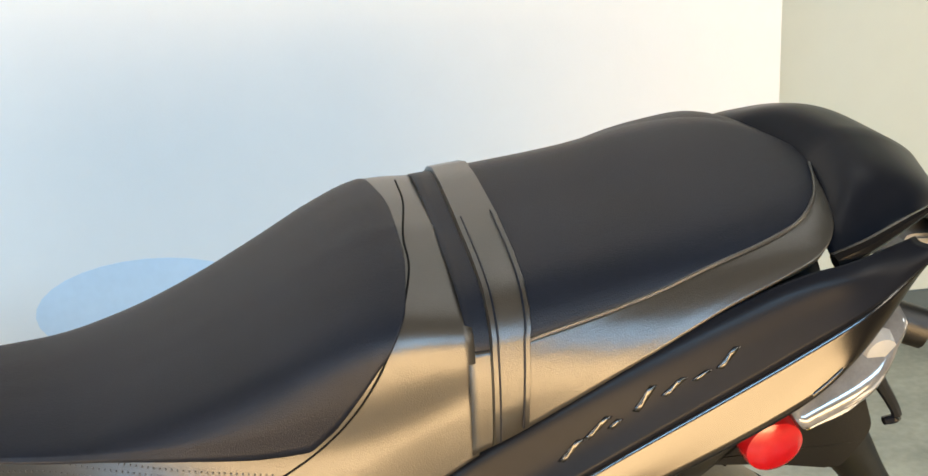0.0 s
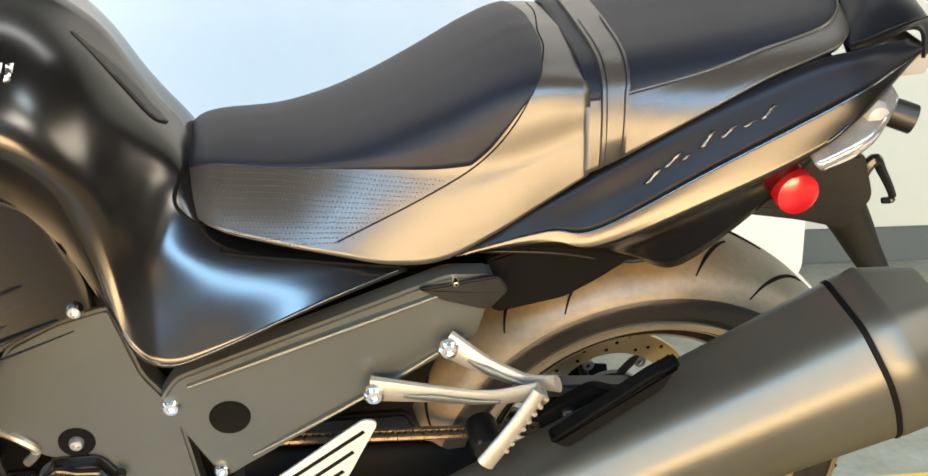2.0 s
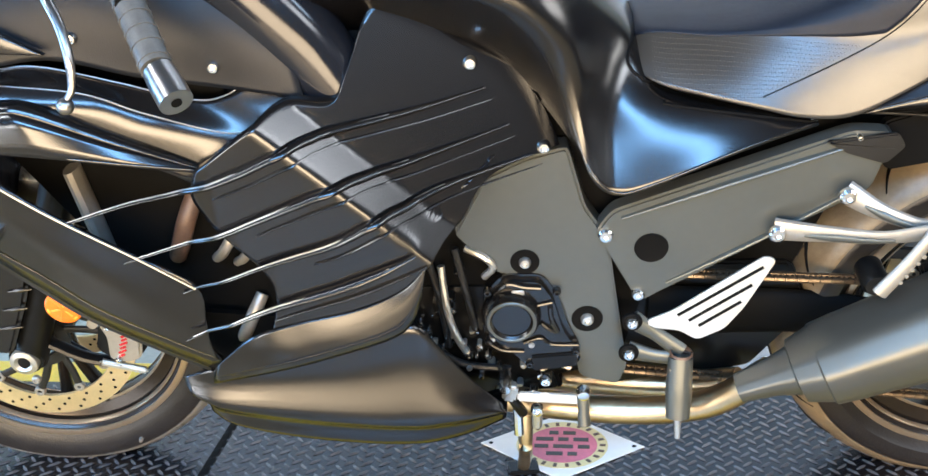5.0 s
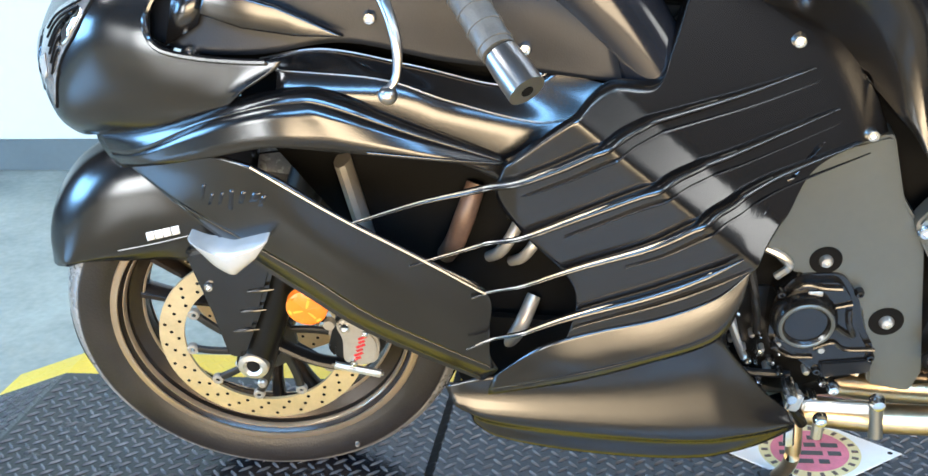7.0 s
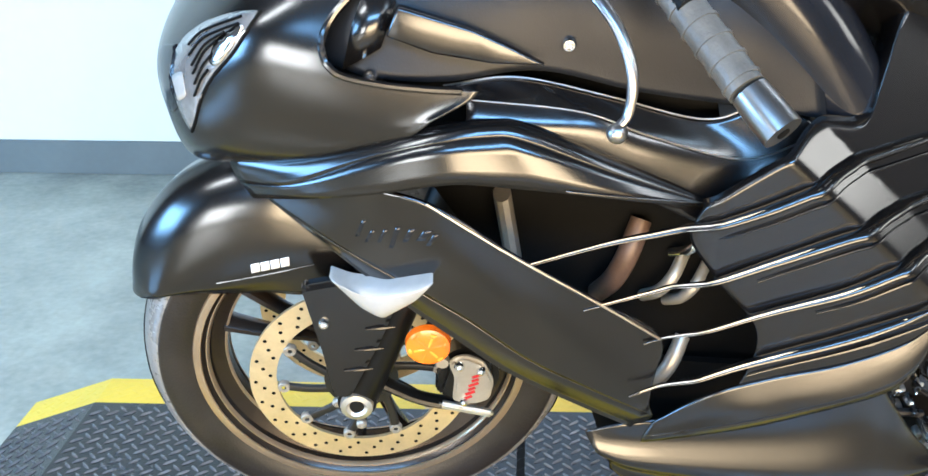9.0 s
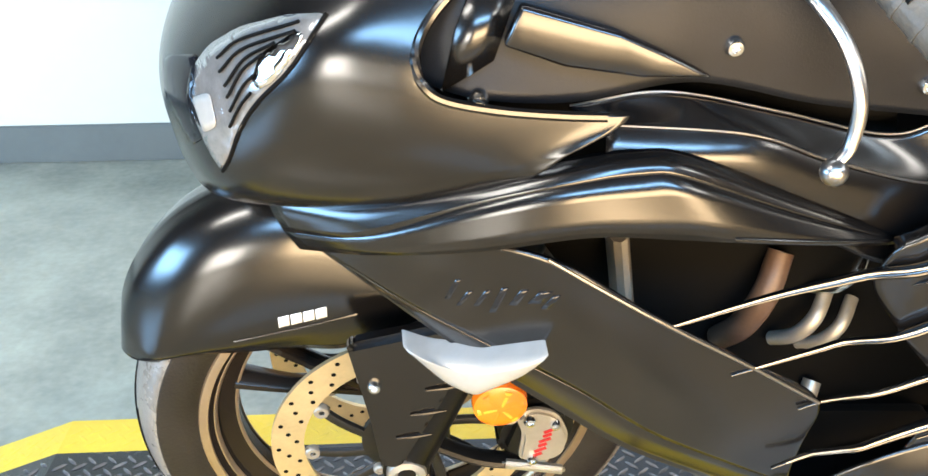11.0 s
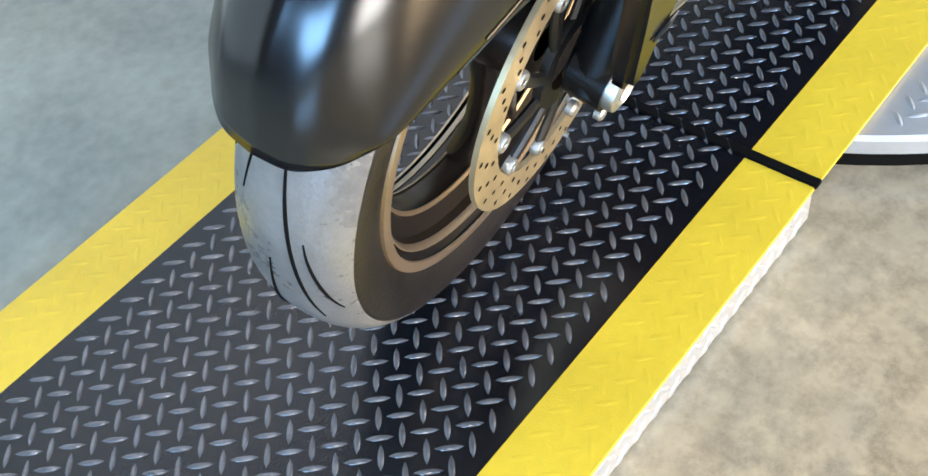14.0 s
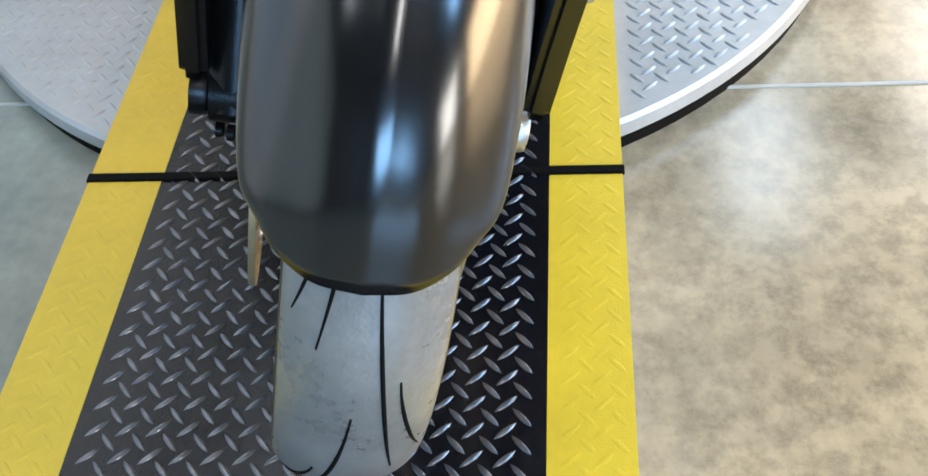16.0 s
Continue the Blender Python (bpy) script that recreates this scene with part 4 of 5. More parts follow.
part("headlight_centre", drape(nose_skin, rounded([(-.935, .775), (-.902, .773), (-.912, .735), (-.898, .70), (-.915, .69), (-.935, .735)], 0.005), -.06, V11, 0.0012, 0.010), GLOSS, nose, "glossy centre lens", thick=0.002)
part("edge_trim", bead(nose_skin, [(-0.807, 0.855), (-0.821, 0.837), (-0.840, 0.810), (-0.861, 0.786), (-0.875, 0.763), (-0.886, 0.734), (-0.891, 0.722)], -.15, 0.0020, LAMP_WAY), GROOVE, nose)
part("intake_edge", bead(nose_skin, INTAKE[:-1] + [(-.600, .818)], -.25, 0.0038, (.113, .77, -.433), 0.001, 60, 8), PAINT, nose, "rounded lip of the air intake")

V8 = (-.062, 1.017, -.656)
BLADE = [
    [(-.855, -.160, .713), (-.779, -.203, .736), (-.699, -.233, .765), (-.638, -.255, .787), (-.579, -.266, .799), (-.540, -.268, .795), (-.457, -.264, .754), (-.357, -.260, .703)],
    [(-.849, -.172, .700), (-.779, -.220, .728), (-.698, -.252, .764), (-.638, -.272, .786), (-.579, -.281, .797), (-.543, -.282, .793), (-.458, -.275, .752), (-.357, -.263, .702)],
    [(-.841, -.175, .682), (-.778, -.229, .711), (-.697, -.263, .757), (-.637, -.281, .780), (-.579, -.287, .790), (-.546, -.288, .787), (-.458, -.280, .747), (-.357, -.264, .7015)],
    [(-.829, -.178, .664), (-.766, -.236, .697), (-.692, -.276, .724), (-.614, -.297, .745), (-.551, -.302, .743), (-.505, -.301, .737), (-.433, -.289, .721), (-.356, -.266, .700)],
    [(-.829, -.168, .660), (-.766, -.222, .691), (-.692, -.256, .716), (-.614, -.272, .735), (-.551, -.276, .732), (-.505, -.274, .726), (-.433, -.266, .712), (-.356, -.258, .695)],
    [(-.829, -.14, .660), (-.766, -.185, .689), (-.692, -.22, .712), (-.614, -.24, .728), (-.551, -.245, .724), (-.505, -.24, .718), (-.433, -.235, .706), (-.356, -.235, .690)],
]
LOW = [(-.842, .674), (-.752, .628), (-.680, .569), (-.612, .513), (-.550, .464), (-.472, .415), (-.404, .374)]
INSET = [0.092, 0.030, 0.010, 0.0, -0.004, -0.002, 0.002]
WIDE = [0.25, 0.45, 0.8, 1.0, 1.0, 1.0, 1.0]
FRONT = [
    [(-.846, -.168, .690), (-.725, -.243, .716), (-.640, -.276, .712), (-.55, -.284, .652), (-.46, -.281, .590), (-.392, -.279, .541), (-.390, -.272, .48)],
    [(-.842, -.169, .686), (-.715, -.246, .680), (-.63, -.274, .650), (-.555, -.281, .590), (-.475, -.277, .530), (-.410, -.272, .475), (-.392, -.268, .435)],
    [(x + .020 * w, -.263 + d, z + .034 * w) for (x, z), d, w in zip(LOW, INSET, WIDE)],
]
# the lower border rolls under in a round bend
ROLL = [
    *[[(x + (.020 - .52 * u) * w, -.263 + d + deep, z + (.034 - .86 * u) * w) for (x, z), d, w in zip(LOW, INSET, WIDE)] for u, deep in ((0, 0), (.006, .0012), (.012, .0036), (.022, .0087), (.032, .0144), (.041, .0200))],
    [(x + .001, -.205 + d, z - .008) for (x, z), d in zip(LOW, INSET)],
]
# x, depth of the turned-in border and z; the outer face follows from side_depth
SIDE = [
    [(-.366, .012, .710), (-.30, .012, .761), (-.258, .012, .782), (-.203, .016, .774), (-.180, .04, .812), (-.150, .07, .868), (-.130, .07, .885), (-.095, .07, .862), (-.040, .07, .822), (.012, .07, .790), (.040, .06, .765), (.05, .04, .738)],
    [(-.368, 0, .705), (-.30, 0, .756), (-.26, 0, .776), (-.206, 0, .768), (-.185, 0, .805), (-.165, 0, .851), (-.141, 0, .866), (-.108, 0, .845), (-.053, 0, .803), (-.002, 0, .774), (.024, 0, .755), (.036, 0, .728)],
    [(-.375, 0, .67), (-.27, 0, .735), (-.19, 0, .745), (-.13, 0, .79), (-.055, 0, .765), (.01, 0, .745), (.046, 0, .716)],
    [(-.345, 0, .625), (-.245, 0, .670), (-.165, 0, .705), (-.105, 0, .735), (-.04, 0, .723), (.02, 0, .716), (.054, 0, .701)],
    [(-.290, 0, .545), (-.205, 0, .59), (-.145, 0, .63), (-.085, 0, .66), (-.03, 0, .675), (.025, 0, .694), (.060, 0, .686)],
    [(-.32, 0, .44), (-.250, 0, .475), (-.175, 0, .525), (-.122, 0, .585), (-.075, 0, .625), (-.02, 0, .668), (.064, 0, .677)],
    [(-.392, 0, .392), (-.317, 0, .415), (-.228, 0, .445), (-.143, 0, .487), (-.118, 0, .545), (-.084, 0, .59), (-.056, 0, .612), (-.02, 0, .652), (.067, 0, .667)],
]
PANEL = [
    [(-.62, -.25, .828), (-.55, -.25, .837), (-.46, -.245, .814), (-.372, -.24, .787), (-.33, -.235, .79), (-.30, -.225, .81)],
    [(-.60, -.262, .818), (-.49, -.264, .806), (-.42, -.26, .777), (-.326, -.25, .745), (-.27, -.238, .755), (-.24, -.225, .765)],
    [(-.60, -.262, .79), (-.51, -.262, .78), (-.44, -.258, .75), (-.36, -.25, .715), (-.29, -.242, .72), (-.235, -.228, .745)],
    [(-.60, -.25, .757), (-.539, -.25, .753), (-.476, -.25, .726), (-.411, -.248, .691), (-.343, -.246, .664), (-.27, -.242, .70)],
]
BELLY = [
    [(-.455, -.228, .352), (-.40, -.236, .374), (-.30, -.240, .390), (-.20, -.237, .416), (-.130, -.227, .440), (-.09, -.219, .390), (-.05, -.213, .332), (-.012, -.21, .290)],
    [(-.450, -.234, .342), (-.40, -.240, .346), (-.30, -.244, .353), (-.20, -.242, .362), (-.130, -.233, .372), (-.09, -.228, .348), (-.05, -.222, .314), (-.010, -.214, .286)],
    [(-.440, -.242, .328), (-.40, -.252, .320), (-.30, -.259, .312), (-.20, -.261, .303), (-.130, -.256, .297), (-.09, -.249, .294), (-.05, -.238, .288), (-.008, -.22, .281)],
    [(-.425, -.233, .308), (-.39, -.243, .297), (-.30, -.250, .286), (-.20, -.251, .277), (-.130, -.247, .272), (-.09, -.240, .272), (-.05, -.229, .272), (-.006, -.210, .272)],
    [(-.418, -.221, .282), (-.385, -.230, .264), (-.30, -.236, .248), (-.20, -.237, .237), (-.130, -.233, .233), (-.09, -.226, .235), (-.05, -.215, .240), (-.005, -.197, .250)],
    [(-.40, -.12, .26), (-.36, -.12, .235), (-.30, -.12, .220), (-.20, -.12, .212), (-.130, -.12, .210), (-.09, -.12, .214), (-.05, -.12, .222), (-.004, -.12, .24)],
]
INNER = [
    [(-.71, -.13, .985), (-.62, -.14, .985), (-.50, -.15, .975), (-.40, -.16, .95), (-.33, -.17, .92), (-.26, -.17, .88)],
    [(-.735, -.18, .915), (-.69, -.195, .912), (-.62, -.205, .905), (-.52, -.205, .90), (-.42, -.205, .87), (-.33, -.205, .85), (-.25, -.20, .82)],
    [(-.74, -.215, .835), (-.69, -.240, .829), (-.62, -.240, .824), (-.53, -.226, .829), (-.43, -.220, .803), (-.33, -.215, .785), (-.24, -.215, .770)],
]


def slide(p, dy):
    """Moves a point in or out along the slanted line of sight of the side view."""
    return tuple(Vector(p) + Vector(V8) * (dy / 1.017))


def side_depth(x, z):
    """How far out the side panel stands: two flat faces with a slanted soft step between them."""
    s = x - (-0.265 + 1.08 * (0.755 - z))
    s += 0.014
    ramp = max(0.0, s) if s > 0.006 else max(0.0, s + 0.006) ** 2 / 0.024
    y = -0.288 + 0.85 * min(0.056, ramp) + 0.50 * max(0.0, s - 0.058) + 0.35 * max(0.0, -0.35 - x)
    return min(-0.118, y)


PANEL = [[slide(p, dy) for p in rail] for rail, dy in zip(PANEL, (0.022, 0.012, -0.004, -0.014))]
skins, panels = {}, {}
for name, rails, mat in (("blade", BLADE, PAINT), ("front_panel", FRONT, PAINT), ("rolled_edge", ROLL, PAINT), ("side_panel", SIDE, PAINT), ("upper_panel", PANEL, PAINT), ("belly_panel", BELLY, PAINT), ("inner_panel", INNER, INNER_BLACK)):
    bm = loft(rails, 44, 24) if name != "side_panel" else loft(rails, 110, 70)
    if name == "blade":
        bm = join(loft(BLADE[:3], 44, 8), loft(BLADE[2:4], 44, 4), loft(BLADE[3:], 44, 6))
    if name == "side_panel":
        for v in bm.verts:
            v.co.y = side_depth(v.co.x, v.co.z) + max(0.0, v.co.y)
    if name in ("blade", "front_panel", "rolled_edge"):
        sag(bm)
    skins[name] = surface(bm)
    part(name, flip_y(bm), mat, bike, thick=0.004)
    panels[name] = part(name, bm, mat, bike, thick=0.004)
# highlights on the panel's upper lips, built as thin bright bars
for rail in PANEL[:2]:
    part("lip_highlight", tube([(x, y - .0015, z + .001) for x, y, z in rail], [0.0007, 0.0012, 0.0012, 0.0007], 6, 48), EDGE, panels["upper_panel"])
def plate_form(points):
    """A flat many-sided plate given by its corners."""
    bm = bmesh.new()
    bm.faces.new([bm.verts.new(q) for q in points])
    bmesh.ops.recalc_face_normals(bm, faces=bm.faces)
    if bm.faces[:][0].normal.y > 0:
        bmesh.ops.reverse_faces(bm, faces=bm.faces[:])
    bmesh.ops.triangulate(bm, faces=bm.faces[:])
    return bm


part("scoop", plate_form([(-.662, -.240, .900), (-.674, -.243, .871), (-.650, -.246, .863), (-.631, -.2475, .856), (-.575, -.250, .847), (-.524, -.250, .845), (-.560, -.247, .864), (-.595, -.2445, .880)]), PAINT, panels["inner_panel"], "raised satin black wedge", thick=0.014, bevel=0.003)
part("intake_wall", plate_form([(-.706, -.228, .876), (-.716, -.240, .836), (-.692, -.237, .849), (-.679, -.234, .856), (-.664, -.222, .897), (-.694, -.222, .906)]), PAINT, panels["inner_panel"], "brown-black wall inside the intake", thick=0.006)
for x, z, w, up in ((-.640, .652, .006, .014), (-.712, .662, .004, .020), (-.703, .655, .004, .015), (-.690, .655, .004, .016), (-.678, .648, .005, .026), (-.664, .656, .006, .016), (-.650, .658, .010, .012)):
    part("badge_bar", drape(skins["front_panel"], [(x, z), (x + w, z), (x + w + .008, z + up), (x + .008, z + up)], -.265, V8, 0.0006, 0.010), GLOSS, panels["front_panel"], thick=0.0012)
part("front_turn_lamp", pillow([(-.750, .585), (-.722, .583), (-.684, .594), (-.630, .621), (-.650, .590), (-.688, .550), (-.713, .556)], lambda x: -.211 - .49 * (x + .750) - .016, 0.013), LENS, panels["front_panel"], "white front turn lamp lens")
# the opening's border highlight, likewise a bright bar
part("opening_highlight", tube([(-.638, -.279, .711), (-.55, -.287, .652), (-.46, -.284, .590), (-.392, -.282, .541)], 0.0016, 8, 24), EDGE, panels["front_panel"])

# the lower border of the side panel, with a turned-under edge
FLUTE = [
    ([(-.388, .410), (-.330, .468), (-.270, .492), (-.195, .512), (-.135, .540), (-.100, .575)], 0.001),
    ([(-.392, .400), (-.318, .448), (-.255, .471), (-.180, .495), (-.130, .525), (-.102, .562)], 0.010),
    ([(-.396, .388), (-.305, .431), (-.225, .459), (-.155, .486), (-.124, .510), (-.104, .550)], 0.0145),
    ([(-.396, .378), (-.295, .416), (-.212, .444), (-.143, .472), (-.118, .498), (-.104, .540)], 0.0055),
]
SWELL = [0.15, 0.75, 1.0, 1.0, 0.8, 0.3]
rows = [[(x, side_depth(x, z) - out * w, z) for (x, z), w in zip(pts, SWELL)] for pts, out in FLUTE]
for turn in (False, True):
    bm, edge = loft(rows[:3], 40, 12), loft(rows[2:], 40, 4)
    flute = part("flute", flip_y(bm) if turn else bm, PAINT, panels["side_panel"], "flat lower border of the side panel", thick=0.003)
    part("flute_edge", flip_y(edge) if turn else edge, PAINT, flute, thick=0.002)

FINS = [
    [(-.558, .630), (-.46, .664), (-.387, .683), (-.314, .711), (-.257, .738), (-.220, .743), (-.18, .744), (-.105, .746), (-.026, .752)],
    [(-.476, .580), (-.363, .620), (-.278, .657), (-.205, .687), (-.156, .690), (-.112, .693), (.003, .706)],
    [(-.409, .534), (-.298, .582), (-.211, .613), (-.155, .643), (-.119, .648), (-.07, .658), (.033, .667)],
    [(-.418, .458), (-.31, .512), (-.21, .548), (-.157, .571), (-.110, .596)],
]
for pts in FINS:
    pts = [(v.x, min(side_depth(v.x, v.y) - 0.006, -0.281) if v.x < -0.30 else side_depth(v.x, v.y) - 0.006, v.y) for v in spline([(x, z, 0) for x, z in pts], 40)]
    for s in (1, -1):
        q = [(x, y * s, z) for x, y, z in pts]
        fin = part("fin", tube(q, [0.0018, 0.0052, 0.0085, 0.0095, 0.0075, 0.0018], 12, 76, True, 0.6, (0, 0, 1)), PAINT, bike, "long slim cooling fin")
        # the glint along the fin's top is a separate bright bar
        part("fin_highlight", tube([(x, y - .0035 * s, z + .0035) for x, y, z in q[1:33]], [0.0006, 0.0012, 0.0013, 0.0012, 0.0006], 6, 48), EDGE, fin, "thin bright bar for the highlight on the upper edge")
        under = [(x + .012, y * s + .004 * s, z - .017) for x, y, z in pts[10:]]
        part("lower_edge", tube(under, [0.001, 0.003, 0.004, 0.003, 0.001], 8, 60, True, 0.6, (0, 0, 1)), PAINT, fin)

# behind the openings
# black cores and added sheets block the view through and keep openings dark
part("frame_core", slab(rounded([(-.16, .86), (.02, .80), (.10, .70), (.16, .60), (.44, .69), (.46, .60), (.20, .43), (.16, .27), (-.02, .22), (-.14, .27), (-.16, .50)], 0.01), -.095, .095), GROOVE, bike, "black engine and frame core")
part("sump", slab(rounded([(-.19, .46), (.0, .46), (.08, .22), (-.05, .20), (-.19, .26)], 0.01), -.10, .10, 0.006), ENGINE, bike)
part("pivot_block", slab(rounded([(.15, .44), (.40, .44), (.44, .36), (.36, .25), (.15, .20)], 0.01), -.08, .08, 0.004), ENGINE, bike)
part("lower_filler", slab(rounded([(-.47, .44), (-.22, .42), (-.16, .30), (-.30, .25), (-.42, .27)], 0.01), -.19, -.18), GROOVE, bike, "near-black sheet behind the lower opening")
part("inner_filler", slab(rounded([(-.66, .70), (-.34, .72), (-.20, .60), (-.20, .40), (-.40, .36), (-.50, .45)], 0.01), -.165, -.155), GROOVE, bike, "near-black sheet behind the front opening")
for x, z, r, mat in ((-.425, .570, .017, BROWN), (-.372, .545, .010, CAST), (-.345, .535, .009, CAST), (-.36, .415, .013, CAST), (-.345, .60, .008, STEEL)):
    part("hose", tube([(x - .022, -.172, z - r * 3.0), (x - .008, -.188, z - r * 1.2), (x + .006, -.190, z + r * 1.0), (x + .020, -.172, z + r * 3.0)], [r * 0.7, r * 0.75, r * 0.75, r * 0.7], 14, 16), mat, bike)
part("frame_strut", tube([(-.560, -.178, .66), (-.545, -.178, .57), (-.528, -.178, .46)], 0.020, 10, 10, True, 0.5), CAST, bike)
part("air_duct", tube([(-.46, -.12, 1.0), (-.36, -.135, .93), (-.26, -.15, .83), (-.19, -.165, .73)], [0.055, 0.058, 0.056, 0.05], 24, 24), GLOSS, bike, "glossy black air duct")
part("gap_filler", slab(rounded([(-.70, .86), (-.36, .84), (-.33, .72), (-.66, .74)], 0.01), -.185, -.175), GROOVE, bike, "near-black sheet filling the gap behind the panels")
part("inner_fairing", slab([(-.34, .96), (-.14, .96), (-.14, .84), (-.24, .72), (-.34, .76)], -.11, -.08, 0.004), PLASTIC, bike)

# fork, fender and brake
FORK_Y = 0.012
FENDER = [
    [(-1.037, 0, .418), (-1.026, 0, .480), (-.998, 0, .535), (-.95, 0, .585), (-.88, 0, .618), (-.80, 0, .628), (-.70, 0, .60)],
    [(-1.033, -.028, .420), (-1.021, -.032, .474), (-.992, -.035, .528), (-.945, -.037, .576), (-.88, -.038, .608), (-.80, -.038, .618), (-.70, -.038, .590)],
    [(-1.018, -.050, .425), (-1.006, -.057, .459), (-.977, -.062, .508), (-.932, -.065, .553), (-.875, -.067, .580), (-.80, -.068, .590), (-.70, -.067, .564)],
    [(-1.001, -.063, .432), (-.990, -.073, .448), (-.960, -.078, .482), (-.918, -.081, .512), (-.865, -.083, .536), (-.795, -.085, .546), (-.70, -.083, .536)],
    [(-.988, -.069, .436), (-.97, -.077, .448), (-.935, -.082, .462), (-.90, -.085, .473), (-.85, -.087, .489), (-.785, -.089, .504), (-.70, -.087, .519)],
    [(-.984, -.064, .435), (-.965, -.071, .444), (-.93, -.076, .450), (-.895, -.078, .452), (-.845, -.079, .455), (-.785, -.081, .455), (-.70, -.080, .49)],
]
bm = loft(FENDER, 40, 30, True)
for v in bm.verts:
    v.co += Vector((-0.006, FORK_Y - 0.005, -0.014))
fender_skin = surface(bm)
fender = part("front_fender", bm, PAINT, bike, "satin black front fender", thick=0.003)
part("crease_line", bead(fender_skin, [(-.911, .461), (-.856, .473), (-.786, .491)], -.08, 0.0014, V11), PAINT, fender)
for k in range(4):
    x = -.864 + k * .0125
    part("badge_bar", drape(fender_skin, [(x, .481 + k * .003), (x + .011, .484 + k * .003), (x + .011, .497 + k * .003), (x, .494 + k * .003)], -.085, V8, 0.0008, 0.008), WHITE, fender, thick=0.0006)
for s in (-1, 1):
    y = FORK_Y + 0.105 * s
    leg = part("fork_leg", tube([(-.744, y, .275), (-.70, y, .39), (-.62, y, .60), (-.50, y * .95, .88)], [0.027, 0.026, 0.024, 0.022], 20, 20), ENGINE, bike, "black fork leg")
    part("axle_clamp", tube([(-.741, y - .018, .287), (-.741, y + .018, .287)], 0.026, 20, 4), ENGINE, leg)
    part("axle_nut", revolve([(.009, .004), (.010, -.002), (.014, -.006), (.021, -.004), (.022, -.001), (.022, .010)], 24, "y", (-.741, y - .024 if s < 0 else y + .024, .287)), ALU if s < 0 else ENGINE, leg, "round axle nut")
    cover = slab(rounded([(-.798, .494), (-.778, .389), (-.768, .314), (-.748, .311), (-.703, .409), (-.675, .484), (-.703, .514)], 0.010), y - .040, y - .018, 0.006) if s < 0 else slab(rounded([(-.798, .494), (-.778, .389), (-.768, .314), (-.748, .311), (-.703, .409), (-.675, .484), (-.703, .514)], 0.010), y + .018, y + .040, 0.006)
    fork_cover = part("fork_cover", cover, PAINT, leg, "satin black fork guard")
    for k in range(3):
        z = .364 + k * .034
        part("ridge", tube([(-.752 + k * .015, y + .0415 * s, z), (-.715 + k * .015, y + .0415 * s, z + .004)], [0.001, 0.003, 0.001], 8, 8), PAINT, fork_cover)
    part("bolt", bolt_form(-.772, y - .040 if s < 0 else y + .036, .441, 0.007, 0.006), STEEL, fork_cover)
    for q in ((-.770, .268, .002), (-.738, .242, -.012)):
        part("bolt", bolt_form(q[0], y + q[2] * -s, q[1], 0.007, 0.004), CAST if s < 0 else ENGINE, leg)
    cal = part("brake_caliper", slab(rounded([(-.640, .285), (-.622, .350), (-.590, .362), (-.556, .348), (-.552, .300), (-.575, .268), (-.610, .262)], 0.014), FORK_Y + .045 * s, FORK_Y + .105 * s, 0.010), ENGINE, leg, "black brake caliper")
    part("caliper_bridge", box(.075, .012, .012, m=pose(-.597, FORK_Y + .108 * s, .262, 0, 14, 0), bevel=.004), ALU, cal)
    face = part("caliper_face", slab(rounded([(-.616, .276), (-.612, .318), (-.622, .346), (-.600, .357), (-.574, .346), (-.560, .312), (-.566, .278), (-.590, .270)], 0.010), FORK_Y + .100 * s, FORK_Y + .112 * s, 0.004), CAST, cal, "pale caliper face with red marks")
    for x, z, r in ((-.606, .342, .012), (-.578, .334, .010), (-.600, .280, .010)):
        part("bolt", bolt_form(x, FORK_Y - .112 if s < 0 else FORK_Y + .106, z, r * .6, 0.006), STEEL, face)
    for k in range(6):
        part("mark_bar", box(.010 + .004 * (k % 2), .001, .0038, m=pose(-.594 + .0022 * k, FORK_Y + .1126 * s, .287 + .0075 * k, 0, -24, 0)), RED, face)
    part("brake_hose", tube([(-.628, FORK_Y + .10 * s, .345), (-.650, FORK_Y + .115 * s, .372), (-.640, FORK_Y + .11 * s, .42), (-.610, FORK_Y + .10 * s, .47)], 0.005, 8, 20), PLASTIC, cal)
    part("banjo", revolve([(0, -.006), (.008, -.006), (.009, .004)], 14, "y", (-.628, FORK_Y + .108 * s, .347)), CAST, cal)
    part("caliper_arm", tube([(-.72, FORK_Y + .10 * s, .31), (-.66, FORK_Y + .10 * s, .275), (-.60, FORK_Y + .10 * s, .262)], 0.012, 10, 12, True, 0.6), ENGINE, cal)
    amber = part("amber_reflector", revolve([(0, -.008 * -s), (.020, -.008 * -s), (.0275, -.004 * -s), (.029, .006 * s * -1)], 32, "y", (-.645, FORK_Y + .145 * s, .405)), AMBER, leg, "round amber side reflector")
    for k in range(6):
        a = math.tau * k / 6 + 0.2
        part("facet", tube([(-.645 + .004 * math.cos(a), FORK_Y + .1535 * s, .405 + .004 * math.sin(a)), (-.645 + .024 * math.cos(a), FORK_Y + .1515 * s, .405 + .024 * math.sin(a))], [0.001, 0.0045], 6, 2, True, 0.3, (0, 1, 0)), ORANGE if k % 2 else AMBER, amber)

# engine, frame and foot controls
part("engine_block", join(box(.42, .20, .20, (-.13, .0, .40), 0.02), box(.30, .22, .18, (-.02, 0, .36), 0.03), box(.22, .21, .22, (-.22, 0, .55), 0.02)), ENGINE, bike, "black engine block")
part("engine_shroud", slab(rounded([(-.16, .53), (-.05, .60), (.06, .58), (.13, .44), (.12, .28), (.0, .23), (-.12, .28)], 0.02), -.105, -.09, 0.004), GROOVE, bike)
